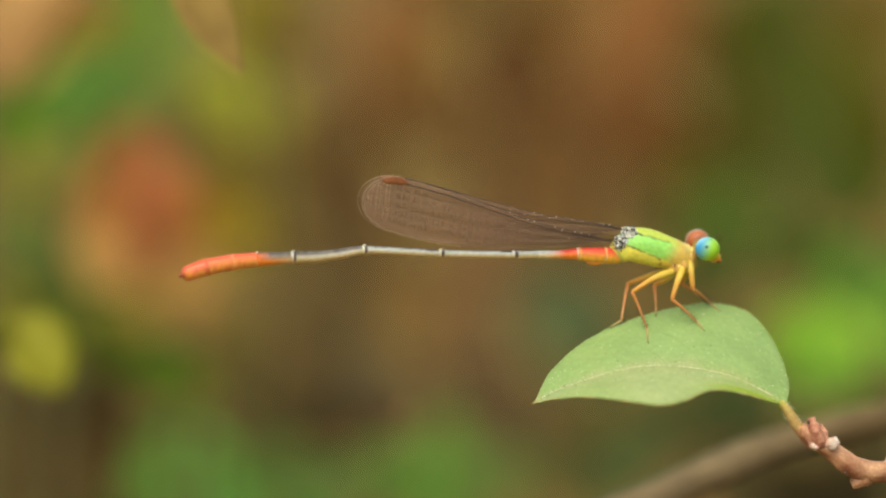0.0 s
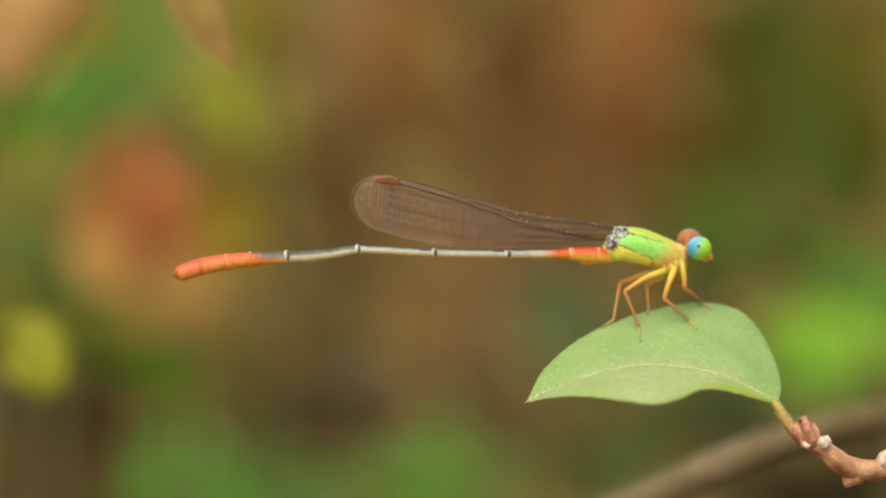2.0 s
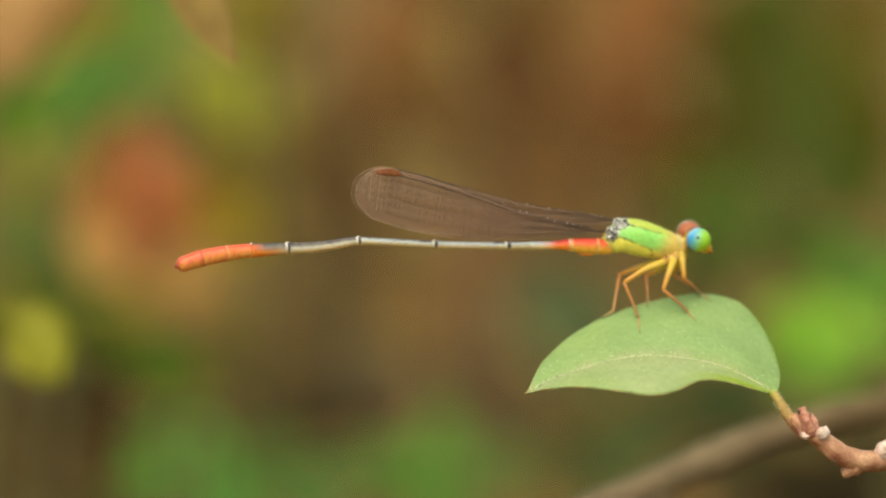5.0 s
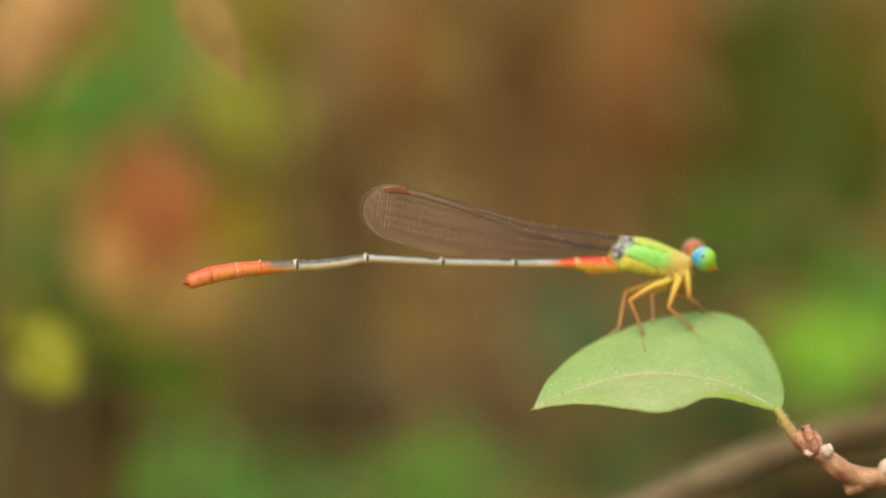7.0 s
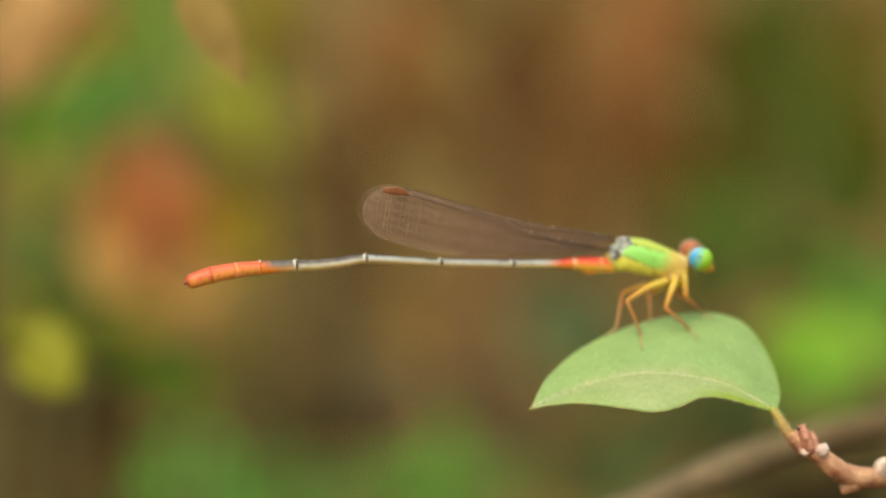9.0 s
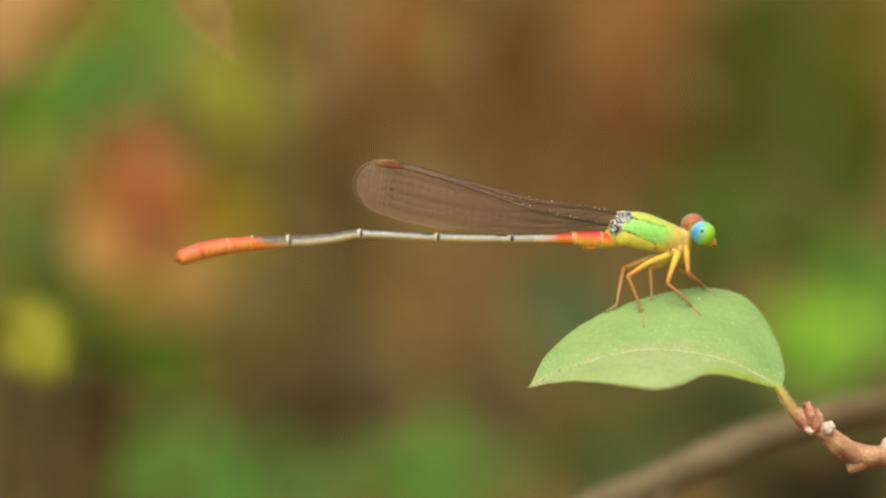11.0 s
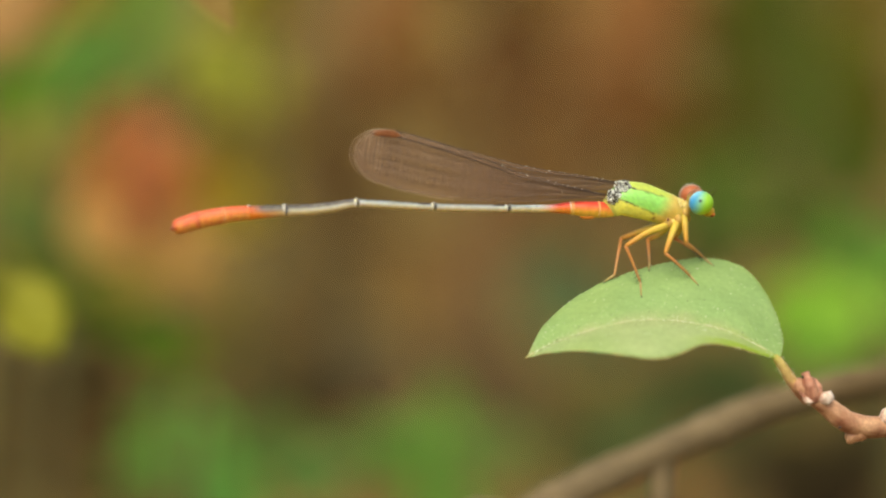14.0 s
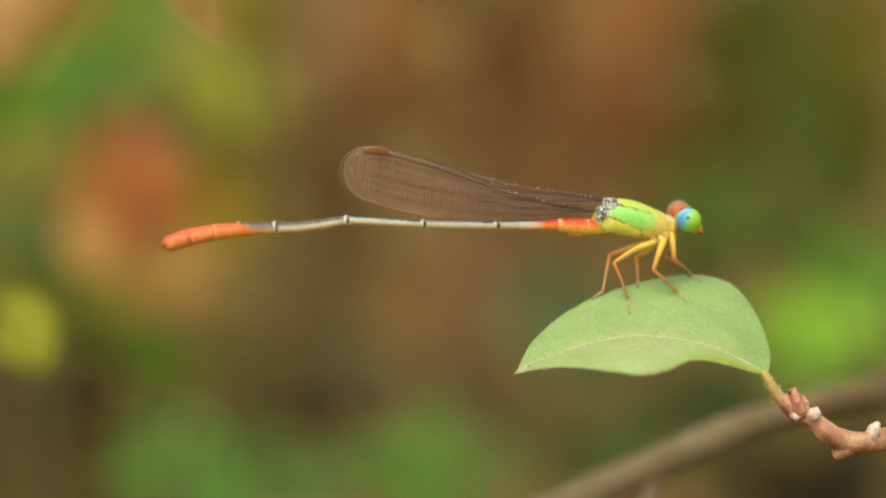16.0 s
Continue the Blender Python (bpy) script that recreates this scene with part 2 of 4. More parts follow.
# ---- the ground ----
def ground():
    points, faces = [(0, 0, 0)], []
    radii, spokes = [0.05 * 1.11 ** i for i in range(90)], 96
    for r in radii:
        for j in range(spokes):
            a = 2 * math.pi * j / spokes
            x, y = r * math.cos(a), r * math.sin(a)
            h = 0.012 * noise.noise((x * 6, y * 6, 0)) + 0.005 * noise.noise((x * 25, y * 25, 3))
            points.append((x, 0.7 + y, h * min(1, 20 / r) - 0.008))
    for j in range(spokes):
        faces.append((0, 1 + j, 1 + (j + 1) % spokes))
    for i in range(len(radii) - 1):
        for j in range(spokes):
            a, b = 1 + i * spokes + j, 1 + i * spokes + (j + 1) % spokes
            faces.append((a, a + spokes, b + spokes, b))
    mesh = bpy.data.meshes.new("ground")
    mesh.from_pydata(points, [], faces)
    mesh.polygons.foreach_set("use_smooth", [True] * len(mesh.polygons))
    mesh.materials.append(SOIL)
    tagged(new("ground", mesh), "bare brown earth under dry leaf litter", "ground", kind="structure")


ground()


# ---- leaves of the plants behind ----
def blade(centre, length, width, angle, lean=0.0, twist=0.0, curl=0.15, point=1.0, rows=12, across=6):
    """An ovate leaf, folded along its rib. angle: of its tip in the upright plane, from +x towards +z; lean: back; returns shape and base."""
    turn = Matrix.Rotation(-radians(angle), 3, "Y") @ Matrix.Rotation(radians(twist), 3, "X") @ Matrix.Rotation(radians(lean), 3, "Z")
    points, faces = [], []
    centre = Vector(centre)
    skin = min(0.12, length * 0.03)
    for side in (skin, -skin):
        for i in range(rows + 1):
            s = i / rows
            half = width / 2 * (math.sin(math.pi * s ** 0.8) ** (0.75 * point) if 0 < s < 1 else 0.0) + skin * 0.4
            for j in range(across + 1):
                w = 2 * j / across - 1
                sag = curl * length * (s - 0.5) ** 2 * 2 + abs(w) * half * 0.25 + 0.06 * half * math.sin(s * 17 + w * 3)
                q = Vector(((s - 0.5) * length, sag + side, w * half))
                points.append(centre + turn @ q)
    step, sheet = across + 1, (rows + 1) * (across + 1)
    for i in range(rows):
        for j in range(across):
            a = i * step + j
            faces.append((a, a + 1, a + step + 1, a + step))
            faces.append((sheet + a, sheet + a + step, sheet + a + step + 1, sheet + a + 1))
    rim = [i * step for i in range(rows)] + [rows * step + j for j in range(across)] + [i * step + across for i in range(rows, 0, -1)] + [j for j in range(across, 0, -1)]
    for a, b in zip(rim, rim[1:] + rim[:1]):
        faces.append((a, sheet + a, sheet + b, b))
    return (points, faces, None), centre + turn @ Vector((-length / 2, curl * length * 0.5, 0))


TONES = {}


def tone(colour):
    """The skin of a leaf of that colour, faded or fresh."""
    if colour not in TONES:
        base = srgb(*colour)
        dry = colour[0] > colour[1]
        TONES[colour] = surface("dry_leaf_skin" if dry else "green_leaf_skin", tuple(c * 0.84 for c in base), tuple(c * 1.14 for c in base), 70, 0.8 if dry else 0.6, 0.0002, 0.12, through_light=0.25)
    return TONES[colour]


def plant(name, label, category, root, knots, leaves, thick=1.4, group="", seed=1):
    """A plant: a stem from the ground at root (x, y) through the knots, and leaves on stalks that spring from it.
    Each leaf: its middle, its length, the angle of its tip and its colour."""
    rng = random.Random(seed)
    ob = thing(name, (root[0], root[1], soil_level(root[1])), label, category, group)
    line = spline([(root[0], root[1], soil_level(root[1]) - 6), *knots], 26)
    part("stem", tube(line, [thick * (1 - 0.6 * i / 25) for i in range(26)], 8, rough=0.2), STEM if leaves[0][3][1] > leaves[0][3][0] else DARK_STEM, ob)
    for centre, length, angle, colour in leaves:
        shape, base = blade(centre, length, length * rng.uniform(0.66, 0.8), angle, rng.uniform(-14, 14), rng.uniform(-14, 14))
        near = min(line, key=lambda p: (p - base).length + max(0, p.z - base.z))
        bend = (near + base) / 2 + Vector((0, 0, -0.12 * (near - base).length))
        stalk = tube(spline([near, bend, base], 8), [0.5 - 0.03 * i for i in range(8)], 6)
        part("leaf", join(shape, stalk), tone(colour), ob)
    return ob


# ---- the plants behind ----
plant("withered_shrub", "withered shrub with rust and tan leaves", "shrub", (-42, 170), [(-32.46, 164.00, -32.82), (-34.61, 164.00, -11.37), (-38.90, 164.00, 4.36), (-39.61, 164.00, 13.66)], [
    ((-38.90, 164.00, 8.60), 15.3, 100, (162, 94, 53)),
    ((-41.76, 164.00, 6.51), 12.3, 70, (158, 110, 52)),
    ((-38.40, 164.00, 1.60), 12.3, 95, (164, 103, 58)),
    ((-43.90, 164.00, -0.29), 10.0, 120, (184, 145, 82)),
    ((-39.97, 164.00, -1.00), 9.1, 60, (203, 134, 71)),
    ((-33.89, 164.00, -3.50), 10.7, -60, (191, 146, 82)),
    ((-31.89, 164.00, 3.65), 7.6, 70, (160, 116, 48)),
    ((-35.40, 163.00, 7.40), 9.8, 95, (164, 98, 56)),
    ((-29.96, 164.00, -4.93), 8.3, -40, (162, 132, 72)),
])
plant("straw_shrub", "bleached dry shrub with straw-coloured leaves", "shrub", (-80, 184), [(-63.79, 177.00, -26.50), (-62.31, 177.00, 10.41), (-54.93, 177.00, 25.18), (-46.07, 177.00, 36.99)], [
    ((-56.60, 177.00, 28.87), 14.5, 74, (192, 150, 94)),
    ((-53.45, 177.00, 21.48), 10.2, 60, (182, 142, 81)),
    ((-46.81, 177.00, 29.97), 10.2, 40, (144, 108, 46)),
    ((-53.45, 177.00, 36.99), 13.6, 80, (209, 165, 106)),
])
plant("green_shrub", "low green shrub with broad leaves", "shrub", (-62, 175), [(-55.04, 167.00, -25.86), (-47.83, 167.00, -4.25), (-46.39, 167.00, 13.76), (-39.91, 167.00, 27.45), (-37.75, 167.00, 36.09)], [
    ((-43.51, 167.00, 22.40), 14.1, 40, (76, 121, 40)),
    ((-38.83, 167.00, 29.25), 10.8, 60, (113, 144, 46)),
    ((-34.51, 167.00, 27.09), 10.0, 80, (113, 137, 62)),
    ((-48.55, 167.00, 18.80), 12.5, 30, (72, 116, 36)),
    ((-53.60, 167.00, 16.28), 11.7, 20, (71, 120, 24)),
    ((-44.95, 167.00, 17.00), 10.0, 20, (85, 126, 48)),
    ((-39.55, 167.00, 20.96), 9.2, 50, (92, 127, 55)),
    ((-35.23, 167.00, 22.04), 9.2, 45, (113, 118, 58)),
    ((-37.75, 167.00, 36.09), 11.7, 80, (103, 137, 50)),
], seed=2)
plant("olive_shrub", "shrub with dull olive leaves", "shrub", (-26, 197), [(-24.90, 181.00, -34.22), (-22.66, 181.00, -4.40), (-23.41, 181.00, 14.24), (-24.90, 181.00, 28.40), (-24.90, 181.00, 38.84)], [
    ((-28.63, 181.00, 20.05), 16.2, 5, (162, 166, 60)),
    ((-24.53, 181.00, 17.59), 13.4, -10, (158, 155, 56)),
    ((-24.53, 181.00, 30.64), 12.9, 85, (134, 124, 27)),
    ((-32.73, 181.00, 17.59), 8.6, 30, (130, 120, 62)),
    ((-26.76, 181.00, 3.43), 13.2, -20, (184, 160, 52)),
    ((-23.41, 181.00, 7.53), 9.0, 40, (127, 114, 44)),
    ((-27.13, 181.00, 8.27), 12.0, -50, (129, 108, 43)),
    ((-21.17, 181.00, 13.49), 10.3, 60, (120, 102, 50)),
    ((-18.93, 181.00, 29.15), 11.2, 80, (134, 108, 66)),
    ((-15.21, 181.00, 21.69), 11.2, 70, (128, 106, 64)),
    ((-24.53, 181.00, 38.09), 12.0, 85, (132, 120, 36)),
], seed=3)
plant("sage_shrub", "shrub with grey-green and olive leaves", "shrub", (-91, 173), [(-59.06, 165.00, -30.03), (-58.35, 165.00, -11.40), (-57.63, 165.00, 2.94), (-54.05, 165.00, 11.54)], [
    ((-53.33, 165.00, 10.11), 10.8, 85, (141, 142, 58)),
    ((-54.76, 165.00, 6.16), 10.0, 100, (133, 134, 55)),
    ((-48.31, 165.00, 11.90), 8.3, 60, (125, 128, 58)),
    ((-55.12, 165.00, 0.79), 9.1, 95, (112, 124, 58)),
    ((-50.82, 165.00, -0.29), 10.8, 100, (84, 110, 52)),
    ((-47.59, 165.00, -4.23), 7.5, -60, (93, 110, 47)),
], seed=4)
plant("green_herb", "small herb with olive and deep green leaves", "herb", (-54, 153), [(-47.07, 149.00, -31.58), (-46.38, 149.00, -19.20), (-47.75, 149.00, -9.56)], [
    ((-46.72, 149.00, -7.16), 8.7, -30, (85, 101, 39)),
    ((-40.18, 149.00, -10.25), 11.9, -25, (94, 113, 36)),
    ((-33.30, 149.00, -15.41), 11.1, -25, (76, 104, 24)),
    ((-36.06, 149.00, -6.81), 8.7, 10, (148, 126, 58)),
    ((-52.91, 149.00, -7.16), 6.4, 110, (140, 137, 44)),
], seed=5)
plant("yellow_herb", "low herb with yellow-green fading leaves", "herb", (-52, 62), [(-50.00, 60.00, -40.00), (-45.00, 58.00, -17.00), (-42.50, 58.00, -8.00)], [
    ((-37.70, 58.00, -9.50), 8.6, -55, (140, 140, 46)),
    ((-40.00, 59.00, -7.60), 7.0, -70, (128, 128, 50)),
], thick=0.8, seed=15)
plant("green_seedling", "small green seedling with broad leaves", "seedling", (-31, 176), [(-30.49, 176.00, -41.17), (-29.75, 176.00, -33.81)], [
    ((-32.85, 176.00, -29.24), 16.0, 100, (132, 196, 84)),
    ((-35.65, 176.00, -28.28), 11.2, 150, (116, 166, 70)),
    ((-39.33, 176.00, -32.70), 9.3, 170, (96, 136, 58)),
    ((-22.39, 176.00, -29.39), 12.1, 30, (104, 128, 62)),
    ((-16.50, 176.00, -32.70), 12.1, 10, (88, 122, 58)),
    ((-28.28, 176.00, -37.49), 13.6, 60, (100, 168, 72)),
], thick=1.2, group="seedlings", seed=6)
plant("green_seedling", "small green seedling with broad leaves", "seedling", (2, 189), [(0.46, 189.00, -42.47), (0.46, 189.00, -34.87)], [
    ((0.46, 189.00, -32.60), 15.1, 95, (106, 160, 60)),
    ((0.46, 189.00, -26.52), 10.5, 85, (102, 134, 59)),
    ((-6.38, 189.00, -31.08), 13.1, 150, (103, 148, 63)),
    ((-12.46, 189.00, -32.22), 9.6, 170, (96, 115, 66)),
    ((7.29, 189.00, -30.32), 12.1, 30, (92, 112, 52)),
    ((0.46, 189.00, -39.43), 14.0, 90, (102, 165, 59)),
], thick=1.2, group="seedlings", seed=7)
plant("bright_shrub", "fresh green shrub with pale young leaves", "shrub", (60, 176), [(58.78, 167.00, -33.06), (55.90, 167.00, -15.06), (54.46, 167.00, -2.81), (55.90, 167.00, 4.39)], [
    ((50.14, 167.00, -11.45), 12.5, 160, (150, 202, 70)),
    ((45.67, 167.00, -10.88), 11.2, 170, (136, 190, 62)),
    ((54.82, 167.00, -8.57), 10.8, 30, (138, 200, 74)),
    ((46.97, 167.00, -14.34), 9.2, 190, (130, 184, 57)),
    ((51.58, 167.00, -3.80), 11.5, 120, (82, 126, 44)),
    ((45.09, 167.00, -0.65), 10.0, 150, (82, 96, 38)),
    ((48.20, 167.00, -16.9), 9.0, 190, (112, 160, 62)),
    ((56.26, 167.00, -12.6), 11.0, -10, (134, 186, 68)),
    ((53.02, 167.00, -15.4), 8.0, 0, (116, 156, 56)),
    ((58.06, 167.00, -4.20), 10.0, 40, (90, 142, 54)),
], seed=8)
plant("dusky_shrub", "dull green shrub with dark leaves", "shrub", (87, 297), [(65.98, 294.00, -24.55), (62.19, 294.00, 3.89), (60.29, 294.00, 27.59), (60.29, 294.00, 49.39)], [
    ((61.24, 294.00, 26.64), 15.3, 60, (72, 93, 21)),
    ((52.71, 294.00, 38.02), 16.4, 110, (83, 93, 25)),
    ((58.40, 294.00, 32.33), 16.4, 80, (78, 92, 22)),
    ((67.88, 294.00, 32.33), 16.4, 40, (96, 91, 21)),
    ((72.62, 294.00, 38.96), 16.4, 60, (98, 84, 30)),
    ((48.92, 294.00, 27.59), 16.4, 150, (86, 84, 33)),
    ((63.14, 294.00, 16.21), 16.4, 60, (74, 96, 23)),
    ((48.92, 294.00, 6.26), 18.6, 150, (81, 104, 38)),
    ((70.25, 294.00, 8.63), 16.4, 30, (74, 91, 23)),
    ((42.76, 294.00, 8.63), 12.9, 170, (81, 98, 32)),
    ((41.81, 294.00, 1.04), 11.9, 120, (89, 103, 45)),
    ((50.06, 294.00, 19.81), 16.4, 60, (87, 83, 30)),
    ((56.98, 294.00, 20.48), 15.3, 100, (76, 89, 24)),
    ((73.57, 294.00, 20.48), 16.4, 80, (89, 85, 23)),
    ((66.93, 294.00, 23.80), 15.3, 50, (83, 87, 23)),
    ((59.35, 294.00, 46.55), 16.4, 100, (83, 92, 26)),
], thick=2.0, seed=9)
plant("brown_thicket", "thicket of dry brown leaves", "dry shrub", (14, 306), [(11.14, 301.00, -44.09), (9.22, 301.00, -5.67), (8.26, 301.00, 23.15), (7.30, 301.00, 48.12)], [
    ((-9.03, 301.00, 40.44), 14.4, 80, (152, 100, 64)),
    ((-2.31, 301.00, 36.60), 13.2, 60, (134, 106, 52)),
    ((-9.99, 301.00, 30.83), 14.4, 100, (128, 82, 46)),
    ((-2.79, 301.00, 23.15), 16.5, 80, (120, 90, 48)),
    ((-15.75, 301.00, 18.35), 15.5, 110, (100, 72, 38)),
    ((-13.50, 300.00, 4.50), 15.0, 95, (90, 66, 38)),
    ((11.62, 301.00, 36.60), 15.5, 90, (89, 64, 22)),
    ((15.95, 301.00, 29.87), 14.4, 80, (94, 54, 23)),
    ((8.26, 301.00, 22.19), 15.5, 95, (110, 81, 40)),
    ((28.43, 301.00, 36.60), 16.5, 70, (158, 112, 64)),
    ((36.60, 301.00, 37.56), 14.4, 50, (154, 104, 60)),
    ((30.35, 301.00, 27.95), 15.5, 100, (142, 97, 55)),
], thick=1.8, group="brown thickets", seed=10)
plant("brown_thicket", "thicket of dry brown leaves", "dry shrub", (30, 309), [(35.35, 304.00, -44.34), (30.52, 304.00, -15.36), (28.59, 304.00, 8.79), (26.66, 304.00, 48.39)], [
    ((22.80, 304.00, 18.45), 16.7, 80, (124, 89, 49)),
    ((35.35, 304.00, 19.42), 15.6, 60, (113, 79, 32)),
    ((39.70, 304.00, 15.55), 12.2, 70, (113, 72, 30)),
    ((11.21, 304.00, 11.69), 16.7, 100, (146, 110, 64)),
    ((8.60, 302.00, 2.60), 16.0, 90, (150, 114, 72)),
    ((45.01, 304.00, 37.77), 13.3, 50, (110, 88, 41)),
    ((45.01, 304.00, 17.00), 13.3, 60, (94, 88, 32)),
    ((48.39, 304.00, -5.70), 15.6, 40, (78, 92, 40)),
    ((20.86, 304.00, 3.96), 16.7, 100, (136, 105, 61)),
    ((1.55, 304.00, 47.43), 15.6, 90, (108, 80, 40)),
    ((18.93, 304.00, 46.46), 15.6, 90, (102, 70, 32)),
    ((35.35, 304.00, 48.39), 16.7, 80, (148, 100, 53)),
], thick=1.8, group="brown thickets", seed=11)
plant("brown_thicket", "thicket of dry brown and grey-green leaves", "dry shrub", (4, 306), [(3.45, 300.00, -53.60), (5.37, 300.00, -34.42), (4.41, 300.00, -15.24), (1.53, 300.00, -0.86)], [
    ((-4.22, 300.00, -7.57), 16.5, 80, (132, 101, 56)),
    ((-17.64, 300.00, -11.41), 16.5, 95, (88, 75, 49)),
    ((6.33, 300.00, -11.41), 15.4, 85, (148, 116, 74)),
    ((19.75, 300.00, -9.49), 16.5, 40, (85, 107, 69)),
    ((24.54, 300.00, -16.20), 15.4, 20, (73, 97, 59)),
    ((4.41, 300.00, -19.08), 15.4, 100, (118, 93, 65)),
    ((-8.05, 300.00, -24.83), 16.5, 110, (98, 84, 58)),
    ((12.08, 300.00, -26.75), 16.5, 70, (99, 81, 53)),
    ((20.71, 300.00, -28.67), 15.4, 50, (99, 91, 50)),
    ((26.46, 300.00, -35.86), 15.4, 30, (87, 88, 43)),
    ((-21.48, 300.00, 10.64), 15.4, 90, (95, 75, 41)),
], thick=1.8, group="brown thickets", seed=12)
# The darkest leaf colours of these two herbs hold the shade near the ground.
plant("shady_herb", "low herb with brown and olive leaves, darkened as shade", "herb", (54, 270), [(48.43, 260.00, -54.02), (47.55, 260.00, -40.72), (44.89, 260.00, -30.07)], [
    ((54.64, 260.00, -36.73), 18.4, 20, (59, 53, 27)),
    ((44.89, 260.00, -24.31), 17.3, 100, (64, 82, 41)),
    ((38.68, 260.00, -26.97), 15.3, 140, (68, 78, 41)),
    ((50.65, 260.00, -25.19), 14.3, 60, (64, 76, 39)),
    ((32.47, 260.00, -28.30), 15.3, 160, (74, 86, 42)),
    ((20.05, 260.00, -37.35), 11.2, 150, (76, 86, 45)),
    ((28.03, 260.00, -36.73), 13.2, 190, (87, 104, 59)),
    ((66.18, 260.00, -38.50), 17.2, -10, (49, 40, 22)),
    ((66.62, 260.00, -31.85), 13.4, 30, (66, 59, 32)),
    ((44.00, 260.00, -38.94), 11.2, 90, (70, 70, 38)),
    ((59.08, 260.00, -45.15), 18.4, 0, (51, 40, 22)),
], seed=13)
plant("shady_herb", "low herb with brown leaves, some darkened as shade", "herb", (-49, 250), [(-45.46, 240.00, -51.84), (-47.16, 240.00, -39.07), (-45.46, 240.00, -27.15)], [
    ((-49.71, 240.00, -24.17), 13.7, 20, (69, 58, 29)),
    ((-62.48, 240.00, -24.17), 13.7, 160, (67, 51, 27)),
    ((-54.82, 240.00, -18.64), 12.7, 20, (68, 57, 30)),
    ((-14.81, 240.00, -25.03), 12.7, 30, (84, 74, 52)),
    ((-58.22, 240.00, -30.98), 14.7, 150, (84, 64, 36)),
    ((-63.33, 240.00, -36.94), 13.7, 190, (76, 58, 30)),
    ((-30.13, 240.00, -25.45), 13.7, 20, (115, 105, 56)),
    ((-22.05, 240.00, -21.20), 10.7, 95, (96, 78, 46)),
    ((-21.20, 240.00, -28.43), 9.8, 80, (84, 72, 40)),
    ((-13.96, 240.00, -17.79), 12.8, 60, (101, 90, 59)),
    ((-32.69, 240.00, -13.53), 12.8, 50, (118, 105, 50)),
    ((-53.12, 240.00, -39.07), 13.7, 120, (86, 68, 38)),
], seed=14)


def dry_stick():
    """The slanting dry stem close behind the perch, with a short fork."""
    line = spline([(-42, 28, soil_level(28) - 5), (-34, 28, -130), (-4.3, 28, -36.8), (7.60, 28.00, -25.94), (11.40, 28.00, -23.75), (15.15, 28.00, -21.85), (19.25, 28.00, -19.95), (22.60, 28.00, -18.55), (26.04, 28.50, -17.09), (29.68, 30.00, -16.03), (33.83, 33.00, -15.17), (38.60, 37.00, -14.57), (51, 46, -14), (76, 48, -60), (86, 48, soil_level(48) - 5)], 90)
    # Tint broken by noise, darker towards the right end.
    darker_rightward = lambda k, up, q: mixed((0.86, 0.85, 0.9), (0.56, 0.5, 0.42), (q.x - 22) / 16 + 0.25 * noise.noise(q * 0.2))
    ob = thing("dry_twig", (-42, 28, soil_level(28)), "bent greyish dry stem with a short fork", "twig")
    part("stem", tube(line, [1.68 - 0.005 * i + 0.08 * math.sin(i * 0.3) for i in range(90)], 10, rough=0.15, paint=darker_rightward), DRY_STEM, ob)
    part("fork", tube(spline([(19.14, 28.00, -19.60), (18.95, 28.00, -20.60), (18.67, 28.00, -22.64), (18.58, 28.00, -30.15)], 14), [1.2 - 0.02 * i for i in range(14)], 8, rough=0.15, paint=darker_rightward), DRY_STEM, ob)


dry_stick()


def dry_spike():
    """A withered leaf tip that hangs close behind the insect."""
    ob = thing("hanging_dry_leaf", (-58, 90, soil_level(90)), "withered tan leaf hanging tip down from a stalk", "dry leaf")
    top = Vector((-21.00, 24.00, 25.00))
    line = spline([(-58, 90, soil_level(90) - 5), (-66, 88, -100), (-58, 80, 0), (-34, 50, 33), top], 40)
    part("stalk", tube(line, [0.9 - 0.012 * i for i in range(40)], 8, paint=lambda k, up, q: WHITE), DRY_STEM, ob)
    shape, base = blade((-19.40, 24.00, 19.40), 11.6, 4.4, -61, 0, 0, 0.1, 1.3)
    part("leaf", shape, FADED_STRAW, ob)


dry_spike()


def litter():
    """Fallen leaves on the earth, too many to count, thinning out away from the plants."""
    rng = random.Random(21)
    for kind, material, count in (("pale", TAN, 260), ("brown", BROWN, 520), ("dark", DARK, 300)):
        shapes = []
        for k in range(count):
            x, y = rng.gauss(0, 650), rng.gauss(500, 700)
            centre = Vector((x, y, soil_level(y) + 4))
            lay = Matrix.Rotation(radians(rng.uniform(60, 115)), 3, "X") @ Matrix.Rotation(rng.uniform(0, 6.28), 3, "Y")
            shape, _ = blade((0, 0, 0), rng.uniform(25, 55), rng.uniform(14, 28), 0, 0, 0, 0.3, 1.0, 8, 4)
            shapes.append(([centre + lay @ p for p in shape[0]], shape[1], None))
        ob = thing("leaf_litter", (0, 600, soil_level(600)), kind + " dry fallen leaves on the earth", "leaf litter")
        ob["kind"] = "stuff"
        part("fallen_leaves", join(*shapes), material, ob)["kind"] = "stuff"


litter()


